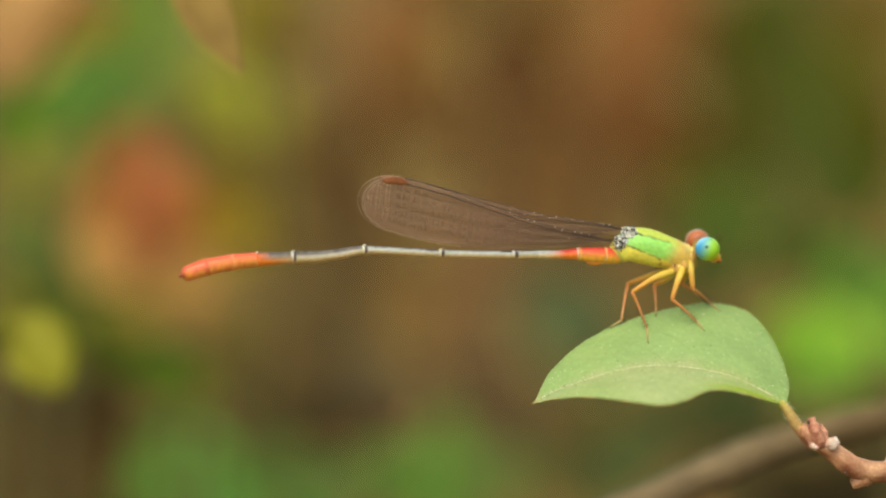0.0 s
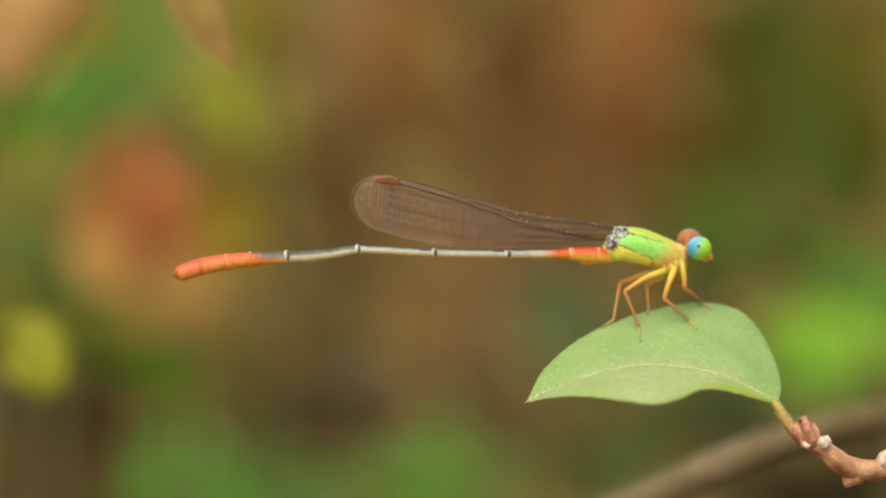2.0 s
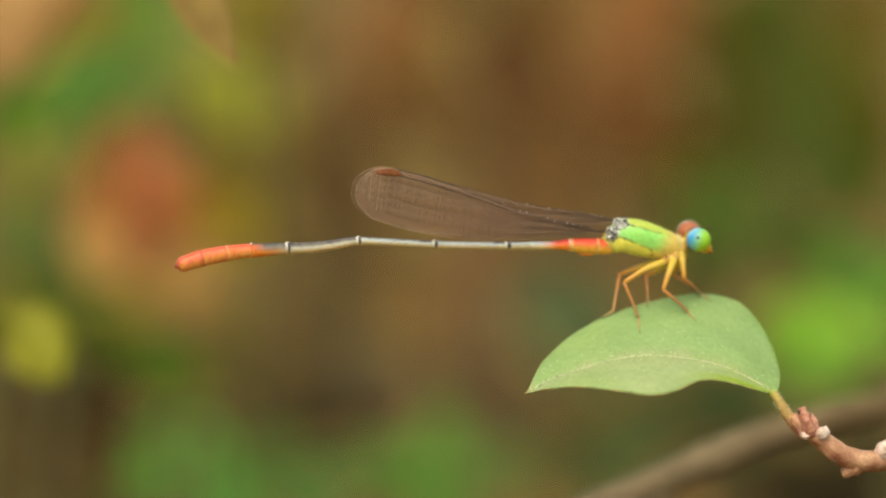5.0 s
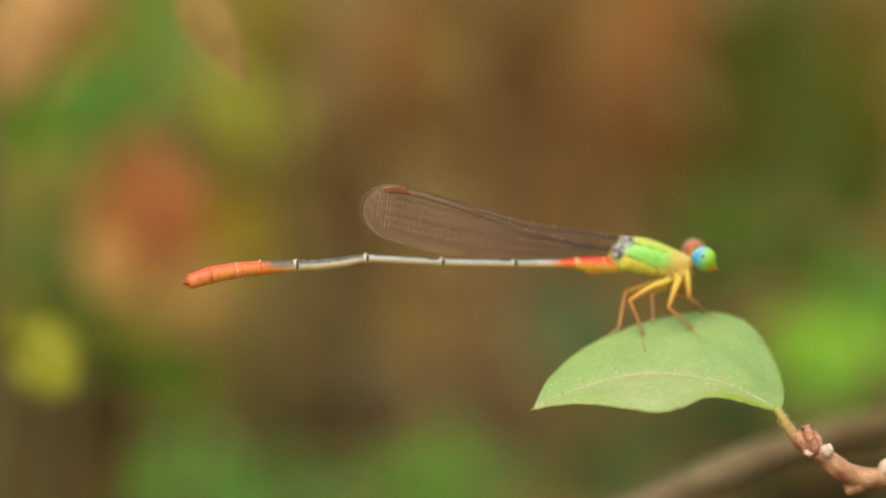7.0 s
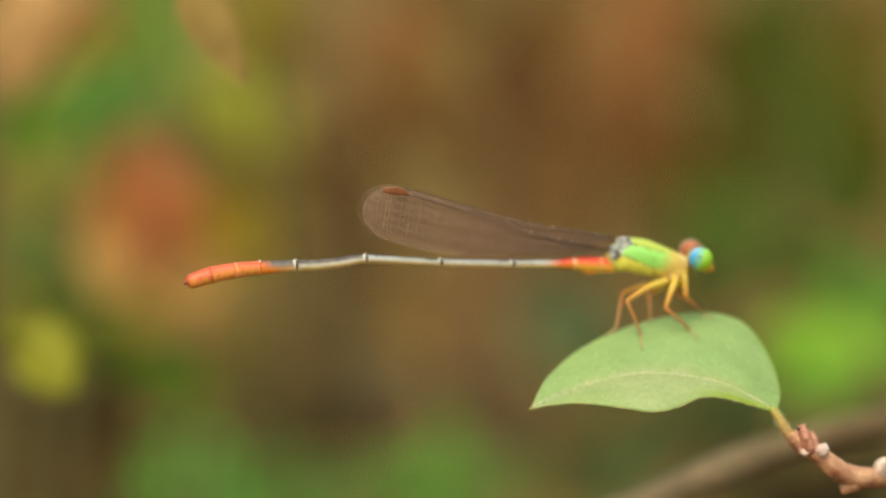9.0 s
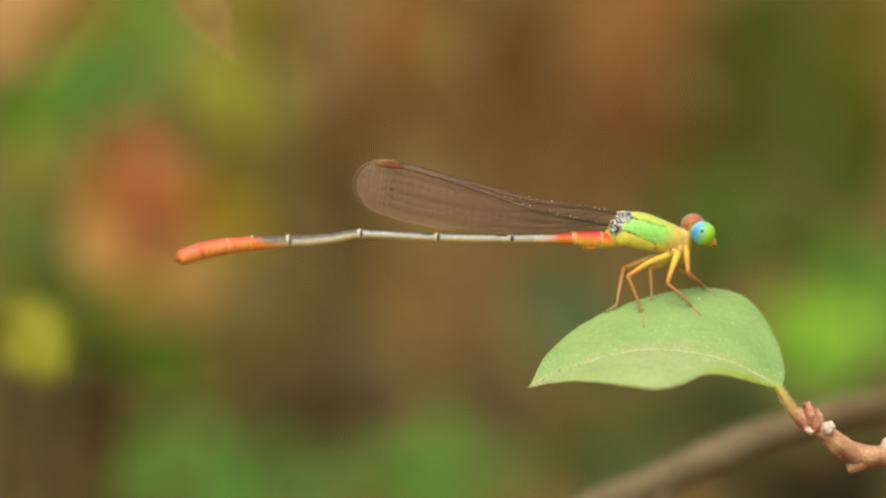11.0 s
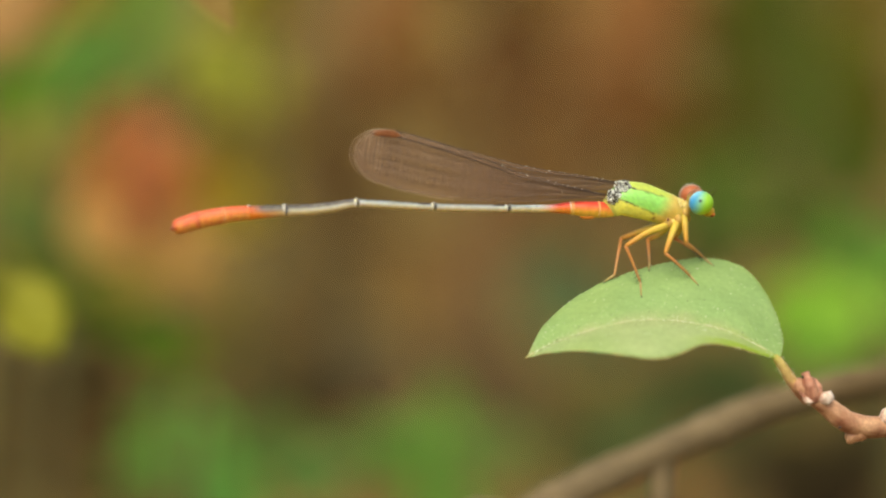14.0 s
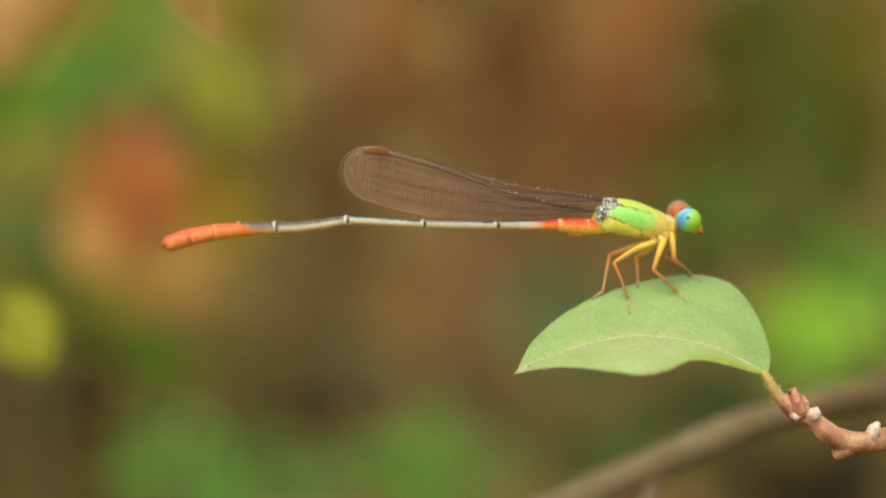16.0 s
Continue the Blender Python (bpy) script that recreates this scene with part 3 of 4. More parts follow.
# ---- the perch: a twig with one leaf ----
def perch():
    root = (150.0, 60.0, soil_level(60))
    ob = thing("leafy_twig", root, "brown woody twig ending in one pale green leaf", "twig")
    # woody part, thickening towards the ground
    line = spline([(26.58, -1.00, -13.21), (27.50, -1.00, -14.04), (28.99, -0.50, -15.08), (30.65, 0.00, -16.29), (32.81, 1.00, -16.70), (36.65, 4.00, -16.48), (44.59, 10.00, -17.51), (95, 30, -60), (128, 48, -140), (150, 60, soil_level(60) - 6)], 220)
    radii = [lerp([(0, 0.42), (0.05, 0.58), (0.1, 0.6), (0.2, 0.68), (0.28, 0.8), (0.36, 0.84), (0.45, 0.8), (0.6, 1.0), (1, 2.6)], i / 219) for i in range(220)]
    # Bark streaks by noise; the up term paints a lit top and shaded underside.
    streaks_and_toplight = lambda k, up, q: mixed((0.78, 0.62, 0.56), (1.1, 1.08, 1.02), 0.6 + 0.35 * up + 0.8 * noise.noise((up * 5, k * 9, 2 if q.y > 0 else 5)) + 0.3 * noise.noise((q.x * 0.6, q.y * 2.5, q.z * 2.5)) + 0.15 * noise.noise(q * 6))
    wood = part("branch", tube(line, radii, 28, rough=0.07, paint=streaks_and_toplight), BARK, ob)

    def knob(name, knots, widths, seed, material=BARK):
        sizes = [lerp([(i / (len(widths) - 1), w) for i, w in enumerate(widths)], k / 17) for k in range(18)]
        shape = tube(spline(knots, 18), sizes, 18, rough=0.2, seed=seed, paint=streaks_and_toplight)
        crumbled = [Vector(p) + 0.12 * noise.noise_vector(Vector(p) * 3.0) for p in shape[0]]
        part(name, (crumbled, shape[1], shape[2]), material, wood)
    knob("spur", [(32.40, 1.20, -16.69), (31.48, 0.60, -16.91), (30.94, 0.30, -17.31), (30.59, 0.20, -17.77)], [0.6, 0.76, 0.8, 0.66, 0.46, 0.14], 0)
    # A black bead stands in for the shadow beside the spur.
    part("notch_shadow", ball((29.87, -0.90, -16.62), (0.14, 0.1, 0.1), 6, 10), SPINE, wood)
    knob("spur", [(33.44, 1.00, -16.24), (33.72, 0.60, -15.49), (33.91, 0.40, -15.10)], [0.54, 0.5, 0.4, 0.28, 0.12], 4, SCAR)
    knob("bud", [(28.00, -1.00, -14.63), (27.62, -1.40, -13.60), (27.26, -1.30, -12.56)], [0.5, 0.6, 0.54, 0.42, 0.26], 1, NODE)
    knob("bud", [(28.41, -0.40, -14.33), (28.29, 0.00, -13.68), (28.13, 0.10, -13.10)], [0.4, 0.42, 0.38, 0.28, 0.14], 2, NODE)
    for seat, length, width, angle, twist in (((27.66, -1.72, -13.5), 1.9, 0.55, 122, -24), ((27.1, -1.5, -13.9), 1.2, 0.6, 118, 22)):
        shape, base = blade(seat, length, width, angle, 8, twist, 0.12, 0.8, 10, 6)
        part("bud_scale", (shape[0], shape[1], [tuple(0.86 * c for c in streaks_and_toplight(i / len(shape[0]), 0.4, Vector(p))) for i, p in enumerate(shape[0])]), NODE, wood)
    part("bud_pit", ball((27.05, -1.60, -12.84), (0.1, 0.08, 0.16), 6, 10), SPINE, wood)
    knob("leaf_scar", [(28.52, -0.90, -14.80), (28.89, -1.30, -14.40), (29.25, -1.40, -14.14)], [0.4, 0.46, 0.48, 0.42, 0.24], 3, SCAR)
    knob("leaf_scar", [(27.14, -1.20, -14.41), (27.48, -1.50, -14.60), (27.90, -1.50, -14.77)], [0.12, 0.26, 0.3, 0.22, 0.1], 5, SCAR)
    stalk = spline([(24.9, -1.0, -11.3), (25.2, -1.00, -11.5), (25.66, -1.10, -12.15), (26.20, -1.00, -13.00), (26.85, -0.80, -13.80), (27.56, -0.40, -14.66)], 24)
    petiole = part("petiole", tube(stalk, [lerp([(0, 0.1), (0.2, 0.32), (0.5, 0.39), (0.8, 0.47), (1, 0.4)], i / 23) for i in range(24)], 14, rough=0.14, paint=lambda k, up, q: mixed(mixed((1.04, 1.1, 0.95), (1.42, 1.06, 1.8), k * 2.8 - 0.36 + 0.4 * noise.noise(q * 3)), (1.2, 0.62, 1.5), k * 3 - 1.6 + 0.4 * noise.noise(q * 4))), PETIOLE, ob)
    rng = random.Random(11)
    fuzz = []
    for k in range(50):
        p = stalk[rng.randrange(6, 19)]
        a = rng.uniform(0, 2 * math.pi)
        out = Vector((math.cos(a) * 0.8, -abs(math.sin(a)) * 0.5, math.cos(a) * 0.6)).normalized()
        q = p + out * rng.uniform(0.3, 0.42)
        fuzz.append(tube([q, q + out * rng.uniform(0.1, 0.2)], [0.02, 0.01], 3))
    part("fuzz", join(*fuzz), HAIR, petiole)["kind"] = "stuff"
    # the blade hangs between three rails: its rib, the far edge and the near edge
    rib = spline([(25.53, -1.00, -11.53), (23.56, -1.00, -10.44), (21.46, -1.00, -9.47), (19.37, -1.00, -8.97), (17.02, -1.00, -8.68), (14.92, -1.00, -8.68), (12.83, -1.00, -9.05), (10.56, -1.00, -9.73), (8.43, -1.00, -10.52), (6.75, -1.00, -11.44)], 64)
    far = spline([(25.53, -1.00, -11.44), (25.81, 0.80, -9.76), (24.94, 2.60, -7.02), (23.23, 4.20, -4.84), (20.63, 4.90, -4.13), (17.23, 4.20, -4.50), (14.01, 3.40, -5.42), (10.81, 2.50, -6.85), (8.11, 0.80, -9.08), (6.75, -1.00, -11.44)], 64)
    near = spline([(25.36, -1.00, -11.61), (23.67, -1.60, -11.12), (21.32, -2.60, -10.49), (19.48, -3.60, -10.41), (17.65, -4.80, -11.09), (15.73, -5.20, -11.40), (13.22, -4.40, -11.11), (10.64, -3.00, -10.89), (8.39, -1.90, -11.07), (6.75, -1.00, -11.44)], 64)
    points, tints, faces = [], [], []
    up, down = 18, 12
    step = up + down + 1
    for side in (0.09, -0.09):
        for i in range(64):
            s = i / 63
            for j in range(step):
                if j <= up:
                    f = 1 - j / up
                    q = rib[i].lerp(far[i], f)
                    q = q + Vector((0, -0.25, 0.5)) * (math.sin(math.pi * f) * math.sin(math.pi * s) * 0.5)
                    wave = 0.05 * math.sin((s * 9 + f * 1.2) * 2 * math.pi) * f
                else:
                    f = (j - up) / down
                    q = rib[i].lerp(near[i], f)
                    q = q + Vector((0, -0.5, 0.15)) * (math.sin(math.pi * f) * math.sin(math.pi * s) * 0.5)
                    wave = 0.05 * math.sin((s * 8 + f) * 2 * math.pi) * f
                edge = 0.12 * noise.noise((i * 0.45, j, 5)) if j in (0, step - 1) else 0
                points.append(q + Vector((0, side + wave, edge)))
                fresh = 0.1 * noise.noise((s * 5, f * 3, 2)) + 0.05 * noise.noise((s * 17, f * 9, 4))
                paler = (1.38, 1.08, 1.34) if j > up else (1.04, 1.0, 1.02)
                rim = 1.0 if j in (0, step - 1) else 0.0
                shade = mixed(tuple(c * (1 + fresh) for c in paler), (1.15, 1.1, 0.75), rim * 0.7)
                shade = mixed(shade, (1.42, 1.02, 1.3), 0.95 * math.exp(-(f / (0.14 + (0.34 * max(0, s - 0.35) if j > up else 0))) ** 2) * (0.7 + 0.6 * noise.noise((s * 14, 3, 1))) if s < 0.95 else 0)
                shade = mixed(shade, (1.14, 1.02, 0.86), 0.5 * noise.noise((s * 3.3, f * 1.5, 8)) + 0.2)
                shade = mixed(shade, (1.12, 1.0, 0.3), max(0, 1 - s * 2.3) * (1.5 if j > up + 7 else 0.6 if j > up - 2 else 0.2))
                tints.append(mixed(shade, (1.5, 1.06, 1.3), (s - 0.93) * 13))
    sheet = 64 * step
    for i in range(63):
        for j in range(step - 1):
            a = i * step + j
            faces.append((a, a + 1, a + step + 1, a + step))
            faces.append((sheet + a, sheet + a + step, sheet + a + step + 1, sheet + a + 1))
    rim = [i * step for i in range(63)] + [63 * step + j for j in range(step - 1)] + [i * step + step - 1 for i in range(63, 0, -1)] + list(range(step - 1, 0, -1))
    for a, b in zip(rim, rim[1:] + rim[:1]):
        faces.append((a, b, sheet + b, sheet + a))
    leaf = part("leaf", (points, faces, tints), LEAF, ob, "pale green leaf blade with a wavy lower edge")
    part("midrib", tube([p + Vector((0, -0.06, 0)) for p in rib[:62]], [0.062 - 0.036 * i / 61 for i in range(62)], 8, rough=1.4), RIB, leaf, "pale raised midrib")
    part("leaf_margin", tube([q + Vector((0, -0.05, 0)) for q in near[6:61]], [0.032 + 0.012 * math.sin(i * 1.7) for i in range(6, 61)], 6, rough=0.8), RIM, leaf, "thin tan leaf margin")
    part("leaf_tip", tube([rib[58], rib[61], rib[63] + Vector((-0.12, 0, -0.04))], [0.05, 0.1, 0.05], 8, rough=0.5), RIM, leaf, "withered tan leaf tip")
    at = lambda i, f: Vector(points[sheet + i * step + round(up * (1 - f))])
    below = lambda i, f: Vector(points[sheet + i * step + up + round(down * f)])
    for start, end in ((3, 21), (10, 31), (20, 41), (29, 49), (38, 56)):
        line = []
        for k in range(24):
            g, f = start + (end - start) * k / 23, 0.74 * k / 23
            i, h = int(g), g - int(g)
            row, flat = sheet + i * step, up * (1 - f)
            j, e = int(flat), flat - int(flat)
            q = Vector(points[row + j]).lerp(Vector(points[row + j + 1]), e)
            line.append(q.lerp(Vector(points[row + step + j]).lerp(Vector(points[row + step + j + 1]), e), h))
        part("side_vein", tube(line, [(0.034 if start == 3 else 0.022) - 0.0006 * k for k in range(24)], 6, rough=0.8), VEINLET, leaf)
    rng = random.Random(4)
    specks = []
    for k in range(640):
        i = rng.randrange(3, 61)
        pick = rng.random()
        q = at(i, 0) if pick < 0.36 else at(i, rng.random()) if pick < 0.85 else below(i, rng.random())
        q = q + Vector((rng.uniform(-0.15, 0.15), -0.03, rng.uniform(-0.08, 0.08)))
        size = rng.uniform(0.008, 0.026) * (1.7 if rng.random() < 0.06 else 1)
        specks.append(ball(q, (size * rng.uniform(1, 3), size, size), 4, 6))
    for k in range(420):
        i = rng.randrange(2, 61)
        q = at(i, 1) if k % 3 else below(i, 1)
        out = Vector((rng.uniform(-0.6, 0.6), -0.3, 1 if k % 3 else -1)).normalized()
        specks.append(tube([q, q + out * rng.uniform(0.02, 0.085)], [0.02, 0.008], 3))
    for k in range(260):
        i = rng.randrange(6, 62)
        q = (at(i, 0.06) if k % 2 else below(i, 0.08)).lerp(at(i, 0), rng.random()) + Vector((rng.uniform(-0.2, 0.2), -0.05, rng.uniform(-0.12, 0.12)))
        specks.append(ball(q, [rng.uniform(0.012, 0.03)] * 3, 4, 6))
    dirt = []
    for k in range(26):
        q = at(rng.randrange(8, 62), rng.random() ** 2 * 0.4) + Vector((0, -0.03, 0))
        dirt.append(ball(q, [rng.uniform(0.018, 0.04)] * 3, 4, 6))
    for k in range(150):
        # grains caught along the rib, thickest towards the tip
        i = round(62 - 56 * rng.random() ** 1.5)
        q = at(min(i, 61), 0).lerp(at(min(i, 61), 0.12) if k % 3 == 0 else below(min(i, 61), 0.3), rng.random()) + Vector((rng.uniform(-0.2, 0.2), -0.05, rng.uniform(-0.06, 0.06)))
        (dirt if k % 2 else specks).append(ball(q, (rng.uniform(0.014, 0.04), 0.015, rng.uniform(0.012, 0.026)), 4, 6))
    part("fuzz", join(*specks), HAIR, leaf, "tiny white hairs and dust")["kind"] = "stuff"
    part("dirt", join(*dirt), SPINE, leaf, "dark grains of dirt")["kind"] = "stuff"
    return [Vector(p) for p in points[sheet:]]


LEAF_FACE = perch()


def on_leaf(p, lift=0.08):
    """p moved in depth so that it rests on the face of the leaf."""
    near = sorted(LEAF_FACE, key=lambda q: (q.x - p[0]) ** 2 + (q.z - p[2]) ** 2)[:4]
    weights = [1 / (0.01 + (q.x - p[0]) ** 2 + (q.z - p[2]) ** 2) for q in near]
    return Vector((p[0], sum(q.y * w for q, w in zip(near, weights)) / sum(weights) - lift, p[2]))


# ---- the damselfly ----
TOP_GREY, PALE, CREAM = srgb(112, 107, 98), srgb(192, 204, 202), srgb(214, 190, 136)
RED, ORANGE, AMBER = srgb(210, 64, 38), srgb(238, 140, 48), srgb(232, 176, 66)


def damselfly():
    ob = thing("damselfly", (17.31, 3.00, -6.78), "orange-tailed damselfly with a green thorax, perched on a leaf", "damselfly")
    # abdomen: ten rings, from the thorax to the tail; the body points slightly away from the lens
    spine = spline([(13.36, 2.57, -0.60), (12.59, 2.43, -0.51), (11.30, 2.18, -0.47), (10.10, 1.95, -0.38), (8.52, 1.65, -0.42), (5.37, 1.04, -0.42), (2.62, 0.51, -0.40), (-0.13, -0.03, -0.34), (-2.98, -0.58, -0.19), (-5.82, -1.14, -0.08), (-7.70, -1.51, -0.37), (-9.36, -1.84, -0.56), (-11.05, -2.17, -0.63), (-13.69, -2.70, -0.79), (-15.54, -3.07, -1.00), (-17.38, -3.44, -1.37), (-19.14, -3.79, -1.95)], 161)
    girth = lambda k: lerp([(0, 0.44), (0.03, 0.54), (0.07, 0.61), (0.13, 0.6), (0.19, 0.46), (0.25, 0.3), (0.31, 0.29), (0.55, 0.3), (0.6, 0.37), (0.69, 0.41), (0.76, 0.44), (0.81, 0.51), (0.87, 0.58), (0.94, 0.62), (1, 0.56)], k)
    joints = (0, 14, 30, 50, 70, 90, 120, 130, 140, 150, 160)
    for number, (a, b) in enumerate(zip(joints, joints[1:])):
        def paint(k, up, q, a=a, b=b, number=number):
            g = a + (b - a) * k
            if number < 2:
                c = mixed(AMBER, RED, 0.5 + 0.8 * up)
            elif number == 2:
                c = mixed(mixed(ORANGE, RED, 0.5 + 0.8 * up), mixed(CREAM, PALE, 0.5 + up), (g - 36) / 8)
                c = mixed(c, TOP_GREY, (up - 0.6) * 3 * min(1, max(0, (g - 44) / 3)))
            elif number < 6:
                grey = 0.5 + 0.6 * (number == 5)
                c = mixed(mixed(CREAM, PALE, 0.58 + 0.9 * up), TOP_GREY, (up - 1 + grey) * 2.2)
                if k < 0.2 and number < 5:
                    c = mixed(c, srgb(60, 55, 50), (up - 0.35) * 3)
            elif number == 6:
                c = mixed(mixed(CREAM, ORANGE, 0.15 + k), mixed(TOP_GREY, srgb(210, 112, 62), (k - 0.55) * 2.4), (up + 0.45) * 1.5)
            else:
                c = mixed(srgb(238, 164, 78), srgb(226, 102, 62), 0.45 + 0.7 * up)
            worn = noise.noise(q * 3.5) + 0.6 * noise.noise(q * 8)
            c = tuple(v * (1 + 0.2 * worn) for v in c)
            if number > 6:
                c = mixed(c, srgb(212, 90, 68), worn * 1.1 + 0.14 * (number - 7))
            elif number > 3:
                c = mixed(c, srgb(70, 62, 54), (worn * 0.8 + up * 1.1 - 0.55) * 1.6)
            if 1 < number < 6 and k > 1 - 0.85 / (b - a):
                c = mixed(c, srgb(44, 36, 32), 0.95 - max(0, up - 0.3) * 1.2 - max(0, -up - 0.2))
            elif 1 < number < 7 and k < 0.9 / (b - a):
                c = mixed(c, srgb(238, 232, 214), 0.5 + 0.6 * up)
            elif number < 2 and k > 0.9:
                c = mixed(c, srgb(236, 190, 124), 0.5)
            elif number >= 7 and k > 0.93:
                c = mixed(c, srgb(244, 176, 120) if number == 7 else srgb(180, 70, 54), 0.5)
            return c
        count = max(13, (b - a) * 2 + 1)
        line, radii = [], []
        for i in range(count):
            g = a + (b - a) * i / (count - 1)
            lo = min(int(g), 159)
            line.append(spine[lo].lerp(spine[lo + 1], g - lo))
            k = i / (count - 1)
            lip = 0.05 * math.exp(-((k - 0.98) * (b - a) / 0.9) ** 2) + 0.03 * math.exp(-(k * (b - a) / 0.9) ** 2)
            if number == 9:
                lip -= 0.42 * max(0, (k - 0.72) / 0.28) ** 2.5
            radii.append(girth(g / 160) + lip - (0.06 if i in (0, count - 1) and number < 9 else 0))
        segment = part("abdomen_segment", tube(line, radii, 16, paint=paint), CUTICLE, ob)
        if number in (4, 5, 6, 7):
            part("joint_knob", ball(line[0] + Vector((0, -0.08, radii[1] - 0.02)), (0.1, 0.16, 0.09), 6, 10, paint=lambda w: srgb(225, 215, 195)), CUTICLE, segment)
    for dz in (-0.22, 0.2):
        tip = spine[160]
        part("tail_clasper", tube([tip + Vector((0.15, dz, 0.05)), tip + Vector((-0.06, dz * 1.1, 0)), tip + Vector((-0.18, dz * 0.7, -0.1))], [0.16, 0.13, 0.04], 8, paint=lambda k, up, q: srgb(158, 74, 54)), CUTICLE, ob)
    part("genital_lobe", ball((11.39, 2.20, -1.06), (0.6, 0.3, 0.16), 8, 12, paint=lambda w: ORANGE), CUTICLE, ob)

    # thorax
    rings = [(12.76, 2.50, -0.52), (13.20, 2.60, -0.25), (13.75, 2.70, 0.08), (14.53, 2.85, 0.28), (15.43, 3.00, 0.16), (16.38, 3.15, -0.11), (17.25, 3.30, -0.38), (17.94, 3.45, -0.59), (18.37, 3.50, -0.58), (18.63, 3.55, -0.56)]
    line = spline(rings, 46)
    tall = [lerp([(0, 0.58), (0.11, 0.85), (0.22, 1.11), (0.33, 1.35), (0.45, 1.36), (0.56, 1.28), (0.67, 1.2), (0.85, 1.02), (0.95, 0.8), (1, 0.5)], i / 45) for i in range(46)]

    def body_paint(k, up, q):
        # the two seams of the flank run straight, from the wing hinges towards the legs
        upper = q.z - (1.21 + -0.260 * (q.x - 14.32))
        lower = q.z - (0.19 + -0.400 * (q.x - 14.00))
        drift = 0.08 * noise.noise(q * 1.4)
        top, side, low, front = srgb(182, 198, 84), srgb(150, 214, 104), srgb(230, 222, 98), srgb(210, 180, 90)
        c = mixed(mixed(low, side, (lower + drift) * 4 + 0.5), top, (upper + drift) * 4 + 0.5)
        c = mixed(c, front, (q.x - 16.3 - 0.75 * (q.z + 0.4) + drift * 4) * 0.62)
        c = tuple(v * (1 + 0.14 * noise.noise(q * 5) + 0.1 * noise.noise(q * 11)) for v in c)
        if up > -0.9 and q.y < 3:
            if abs(upper) < 0.06 and q.x < 17.2:
                c = mixed(c, srgb(54, 66, 30), 0.95 if 14.3 < q.x < 15.1 else 0.5)
            if abs(lower) < 0.05 and q.x < 16.3:
                c = mixed(c, srgb(96, 84, 38), 0.9 if q.x < 14.9 else 0.5)
            if abs(q.x - 16.35) < 0.06 and lower < 0.05:
                c = mixed(c, srgb(132, 92, 46), 0.7)
        if k < 0.1:
            c = mixed(c, srgb(70, 62, 45), 0.4)
        return c
    thorax = part("thorax", tube(line, tall, 72, wide=0.82, paint=body_paint, rough=0.03), CUTICLE, ob, "bright green and yellow thorax")
    rng = random.Random(17)
    for seat, tilt in (((14.0, 2.02, 1.22), 20), ((13.32, 1.84, 0.5), 50)):
        lie = Matrix.Rotation(radians(-tilt), 3, "Y")
        hinge = part("wing_hinge", ball(seat, (0.5, 0.2, 0.44), 16, 22, rough=0.6, turn=lie), SCLERITE, thorax, "black and white wing hinge")
        for k in range(44):
            a, r = rng.uniform(0, 2 * math.pi), math.sqrt(rng.random()) * 1.15
            q = Vector(seat) + lie @ Vector((0.54 * r * math.cos(a), -0.2 * math.sqrt(max(0.0, 1 - r * r)) - 0.02, 0.5 * r * math.sin(a)))
            spin = Matrix.Rotation(rng.uniform(0, 3.14), 3, "Y")
            part("plate", ball(q, (rng.uniform(0.06, 0.17), 0.04, rng.uniform(0.03, 0.06)), 6, 8, turn=spin), PLATE if rng.random() < 0.56 else SEAM, hinge)
    bristles = []
    rng = random.Random(3)
    for k in range(46):
        q = Vector((13.30, 1.50, 0.21)).lerp(Vector((14.10, 2.00, 1.49)), rng.random()) + Vector((rng.uniform(-0.35, 0.3), -0.1, rng.uniform(-0.2, 0.2)))
        way = Vector((rng.uniform(-1, 0.3), rng.uniform(-0.6, 0.2), rng.uniform(-0.3, 1))).normalized()
        bristles.append(tube([q, q + way * rng.uniform(0.25, 0.5)], [0.022, 0.008], 3))
    part("bristles", join(*bristles), SPINE, thorax)["kind"] = "stuff"
    tan = lambda k, up, q: mixed(srgb(214, 178, 98), srgb(208, 188, 112), 0.5 + up)
    part("prothorax", tube(spline([(17.90, 3.40, -0.47), (18.29, 3.50, -0.38), (18.68, 3.60, -0.38), (19.03, 3.70, -0.21), (19.51, 3.80, -0.09)], 18), [0.4, 0.6, 0.76, 0.84, 0.86, 0.8, 0.72, 0.78, 0.8, 0.76, 0.66, 0.52, 0.45, 0.42, 0.4, 0.38, 0.36, 0.34], 20, wide=0.9, paint=tan), CUTICLE, ob)
    part("chest_plate", ball((17.76, 3.30, -1.45), (0.9, 0.8, 0.5), 10, 16, paint=lambda w: srgb(232, 196, 100)), CUTICLE, ob)

    for seat in ((17.43, 2.35, -1.23), (18.19, 2.75, -0.89)):
        part("breathing_hole", ball(seat, (0.09, 0.12, 0.16), 8, 10, paint=lambda w: srgb(128, 88, 48)), CUTICLE, thorax, "dark breathing hole")

    # head: a crossbar with an eye at each end
    cross = Vector((19.89, 2.20, 0.00)), Vector((19.38, 5.40, 0.60))
    middle = (cross[0] + cross[1]) / 2
    head = part("head", ball(middle + Vector((0.05, 0, -0.05)), (0.78, 1.5, 0.85), 14, 20, paint=lambda w: mixed(srgb(195, 170, 80), srgb(150, 95, 50), w.z * 1.5)), CUTICLE, ob)

